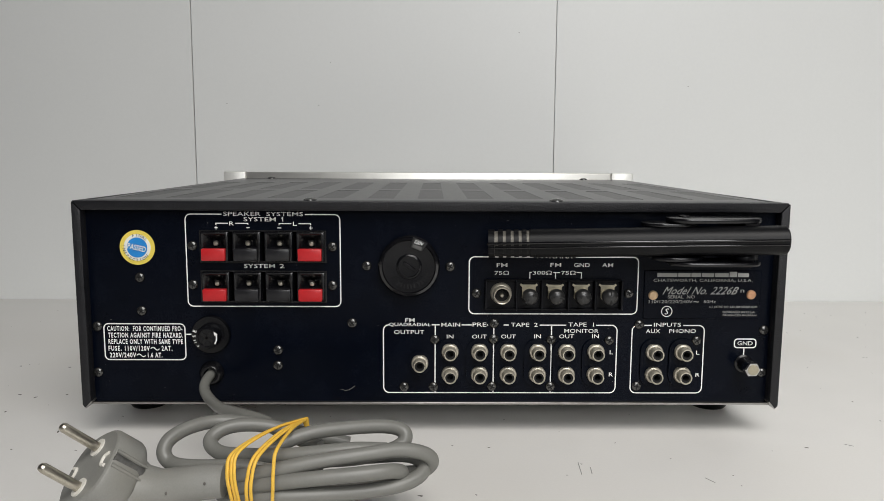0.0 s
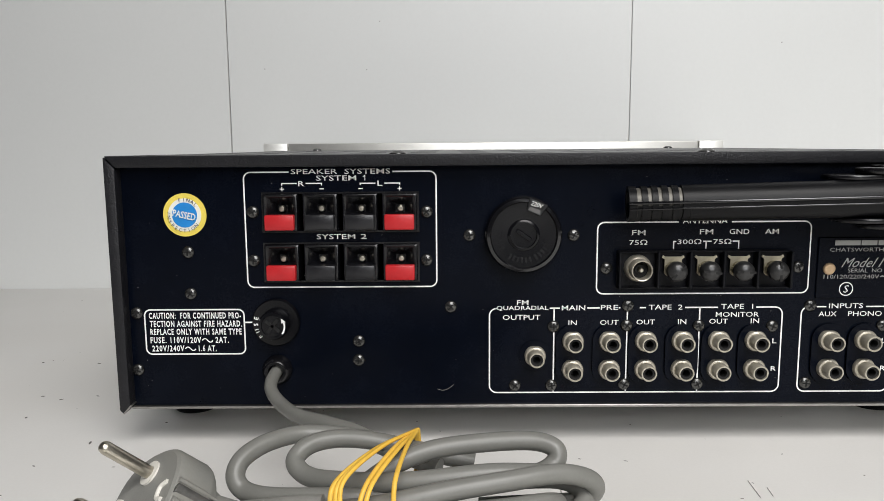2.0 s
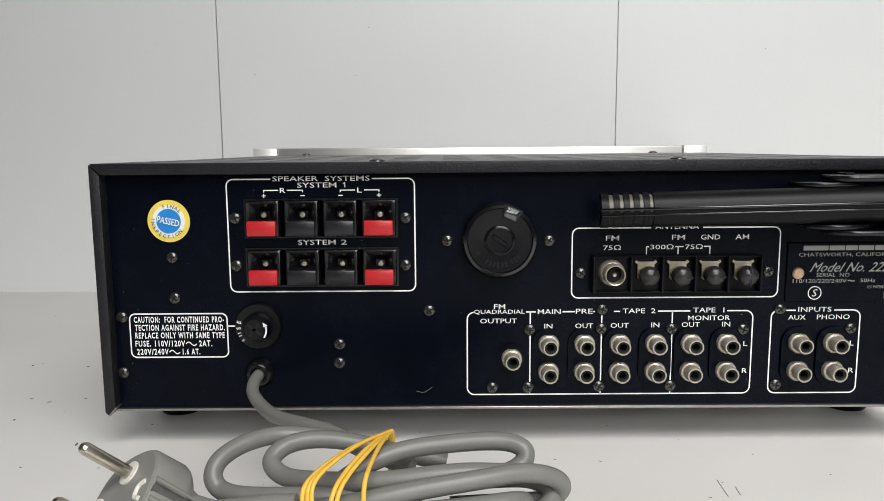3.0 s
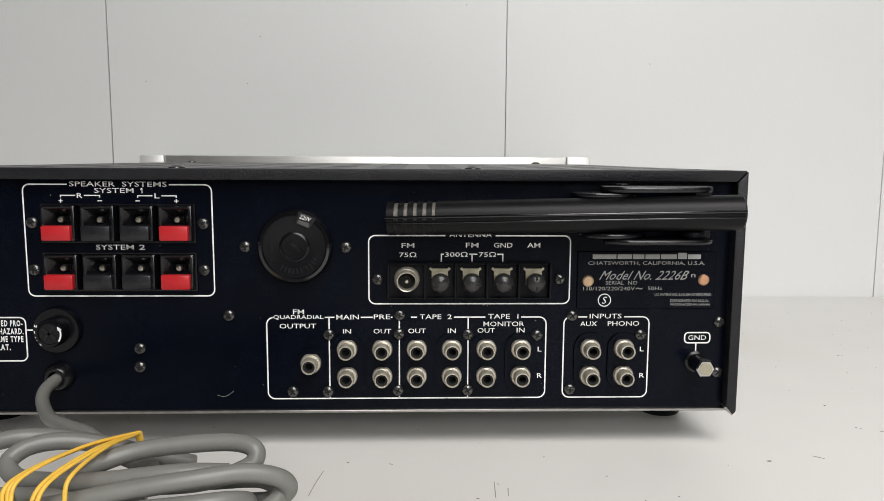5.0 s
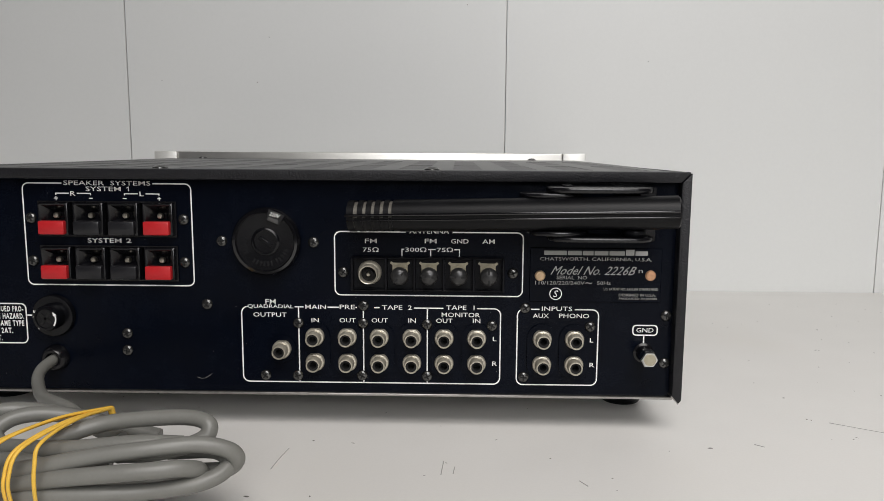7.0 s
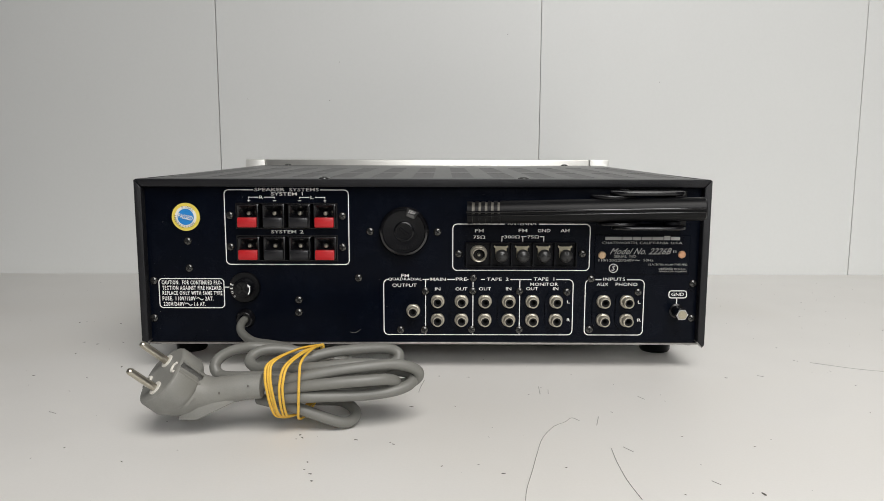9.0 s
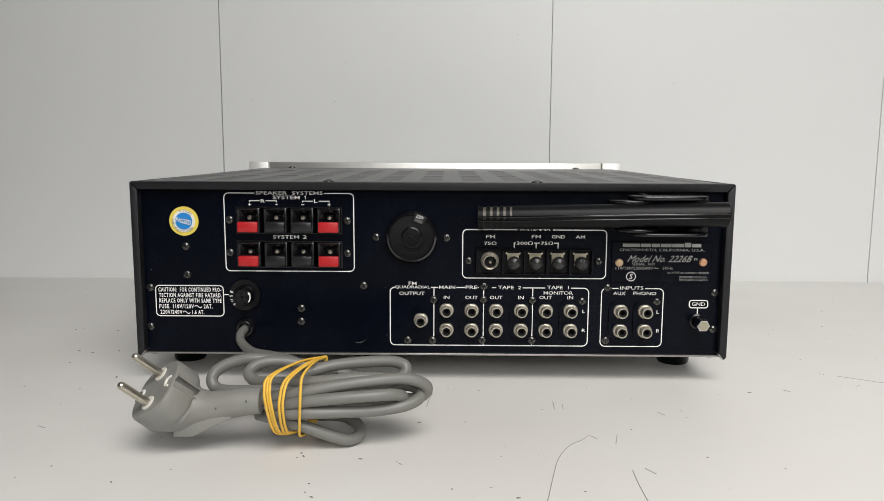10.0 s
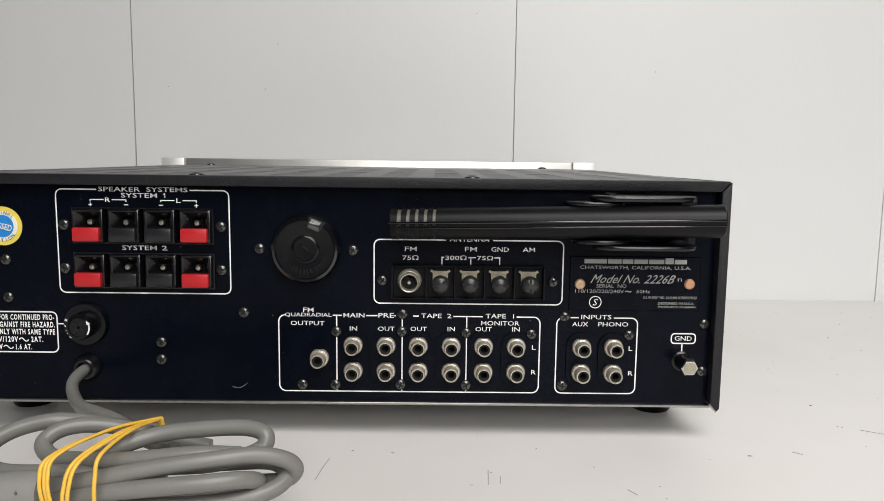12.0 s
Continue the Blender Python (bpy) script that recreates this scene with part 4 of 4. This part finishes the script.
for sgn in (-1, 1):
    for_c = C + U * (0.0128 * sgn) + D * 0.0006
    b = tube(bmesh.new(), [for_c - S * 0.0030, for_c - S * 0.0018 - U * (0.0028 * sgn), for_c + S * 0.0018 - U * (0.0028 * sgn), for_c + S * 0.0030], 0.0008, seg=10)
    part("earth_clip", b, LINER, plug)
# grooves of the side contacts
for sgn in (-1, 1):
    for off in (-0.0032, 0.0032):
        p0 = C - D * 0.0006 + U * (0.0166 * sgn) + S * off
        b = tube(bmesh.new(), [p0, p0 - D * 0.005, p0 - D * 0.010, p0 - D * 0.0155], [0.0009, 0.0009, 0.0009, 0.0005], seg=10)
        part("groove_edge", b, PLUGM, plug)
    p0 = C - D * 0.0004 + U * (0.01675 * sgn)
    b = tube(bmesh.new(), [p0, p0 - D * 0.005, p0 - D * 0.010, p0 - D * 0.0145], 0.0006, seg=10, cross=lambda a: (math.cos(a), 3.4 * math.sin(a)))
    part("side_contact", b, STEELGREY, plug)

for c in ((-0.0934, -0.1312, 0.0312), (-0.1095, -0.1318, 0.0272)):
    b = bmesh.new()
    bmesh.ops.create_uvsphere(b, u_segments=10, v_segments=6, radius=0.0006)
    bmesh.ops.scale(b, vec=(0.8, 0.6, 1.3), verts=b.verts[:])
    bmesh.ops.translate(b, verts=b.verts[:], vec=c)
    part("dirt_spot", b, DUST, plug)

# ---- rubber bands round the bundle ----
BAND_FLAT = lambda a: (0.45 * math.cos(a), 1.0 * math.sin(a))
BANDS = [
    [(-0.0590, -0.0844, 0.0425), (-0.0700, -0.1084, 0.0458), (-0.0798, -0.1293, 0.0446), (-0.0812, -0.1343, 0.0385), (-0.0802, -0.1343, 0.0285), (-0.0790, -0.1293, 0.0170), (-0.0770, -0.1238, 0.0110), (-0.0700, -0.1139, 0.0085), (-0.0620, -0.0963, 0.0140), (-0.0585, -0.082, 0.0300)],
    [(-0.0585, -0.0848, 0.0428), (-0.0690, -0.1084, 0.0464), (-0.0786, -0.1293, 0.0450), (-0.0798, -0.1348, 0.0385), (-0.0789, -0.1348, 0.0285), (-0.0778, -0.1293, 0.0160), (-0.0760, -0.1227, 0.0105), (-0.0690, -0.1128, 0.0085), (-0.0610, -0.0963, 0.0140), (-0.0580, -0.0825, 0.0300)],
    [(-0.0592, -0.0836, 0.0420), (-0.0660, -0.1084, 0.0450), (-0.0726, -0.1293, 0.0425), (-0.0748, -0.1343, 0.0340), (-0.0752, -0.1337, 0.0250), (-0.0752, -0.1282, 0.0150), (-0.0745, -0.1227, 0.0105), (-0.0690, -0.1106, 0.0085), (-0.0620, -0.0952, 0.0140), (-0.0588, -0.082, 0.0300)],
    [(-0.0588, -0.0848, 0.0422), (-0.0612, -0.1084, 0.0460), (-0.0634, -0.1293, 0.0450), (-0.0640, -0.1332, 0.0380), (-0.0644, -0.1337, 0.0290), (-0.0655, -0.1304, 0.0180), (-0.0664, -0.1249, 0.0098), (-0.0640, -0.1106, 0.0080), (-0.0600, -0.0952, 0.0140), (-0.0585, -0.082, 0.0300)],
]
# two of the bands are wound twice
for k, dx, dz in ((0, -0.0016, -0.0004), (2, 0.0019, 0.0003)):
    BANDS.append([(px + dx * min(1.0, max(0.2, (-0.07 - py) * 30)), py - 0.0002, pz + dz) for px, py, pz in BANDS[k]])
for pts in BANDS:
    b = tube(bmesh.new(), [*pts, pts[0]], 0.0008, seg=10, n=8, cross=lambda a: (math.cos(a), 0.8 * math.sin(a)))
    ob = new("rubber_band", finish(b, "rubber_band", BAND, 60))
    tagged(ob, "thin yellow rubber band round the coiled grey cord", "rubber band", "rubber bands on the cord")

# ---- crumbs, scratches, flecks ----
rng = random.Random(4)
b = bmesh.new()
SPOTS = [(-0.198, 0.034), (-0.288, 0.077), (-0.274, 0.071), (-0.239, -0.020), (-0.255, 0.077), (-0.066, -0.125), (-0.067, -0.131), (-0.064, -0.129), (-0.055, -0.162), (-0.055, -0.171), (-0.051, -0.176), (-0.049, -0.184),
         (-0.192, -0.144), (0.122, -0.087), (0.024, -0.077), (-0.033, -0.132), (-0.004, -0.078), (-0.280, -0.015), (-0.237, -0.049), (0.047, -0.175), (0.080, -0.168), (0.220, -0.017), (0.367, 0.178), (-0.286, 0.144), (-0.326, 0.147), (-0.278, 0.042),
         (-0.117, 0.051), (-0.226, 0.007), (-0.098, 0.057), (-0.148, -0.206), (-0.036, -0.206), (-0.026, -0.206), (0.165, -0.196), (0.170, -0.197), (0.293, 0.064), (0.304, 0.0), (0.290, 0.027)]
more = [(rng.uniform(-0.42, 0.5), rng.uniform(-0.22, 0.38)) for _ in range(210)]
for i, (px, py) in enumerate([*SPOTS, *more]):
    r = rng.uniform(0.0005, 0.0010) if i < len(SPOTS) else rng.uniform(0.0002, 0.0006)
    a = rng.uniform(0, 6.28)
    n = 6
    st = rng.uniform(1.0, 2.2)
    base = []
    for k in range(n):
        u, v = r * st * math.cos(6.283 * k / n) * rng.uniform(0.7, 1.2), r * 0.8 * math.sin(6.283 * k / n) * rng.uniform(0.7, 1.2)
        base.append(b.verts.new((px + u * math.cos(a) - v * math.sin(a), py + u * math.sin(a) + v * math.cos(a), 0.0001)))
    tip = b.verts.new((px, py, 0.0001 + r * 0.35))
    for k in range(n):
        b.faces.new((base[k], base[(k + 1) % n], tip))
tagged(new("crumbs", finish(b, "crumbs", DUST, 0)), "tiny dark crumbs and paint specks on the table", "crumbs", kind="stuff")
b = bmesh.new()
for pts in ([(0.055, -0.2038), (0.057, -0.1917), (0.062, -0.1719), (0.067, -0.151), (0.073, -0.129), (0.082, -0.1114), (0.090, -0.1037), (0.095, -0.0971), (0.099, -0.1015)],
            [(0.109, -0.1433), (0.108, -0.1598), (0.108, -0.1818), (0.110, -0.2027)], [(0.116, -0.1411), (0.120, -0.1477)], [(0.150, -0.1829), (0.153, -0.1873)], [(0.30, 0.0217), (0.33, 0.0041), (0.36, -0.0047)], [(0.112, -0.0949), (0.108, -0.1092)], [(0.0825, -0.0377), (0.0815, -0.0531)], [(0.0880, -0.0443), (0.0872, -0.052)], [(0.0030, -0.0245), (0.0010, -0.0377), (-0.0002, -0.0498)], [(0.146, -0.0575), (0.149, -0.063)], [(0.2450, -0.0113), (0.2490, -0.0146)], [(-0.2300, -0.0883), (-0.2240, -0.0916)]):
    tube(b, [(px, py, 0.00008) for px, py in pts], 0.00022, seg=5, n=4)
tagged(new("scratches", finish(b, "scratches", SCRATCH)), "fine grey hairline scratches on the white table", "scratches", kind="stuff")
b = bmesh.new()
for px, pz in ((-0.1146, 0.2710), (-0.2323, 0.2250), (-0.1286, 0.2235), (0.097, 0.305), (0.290, 0.247)):
    lathe(b, [(0.0005, 0), (0, -0.0002)], 8, at=(px, WALL_Y - 0.0001, pz))
tagged(new("wall_flecks", finish(b, "wall_flecks", DUST, 0)), "tiny dark flecks on the wall panels", "flecks", kind="stuff")
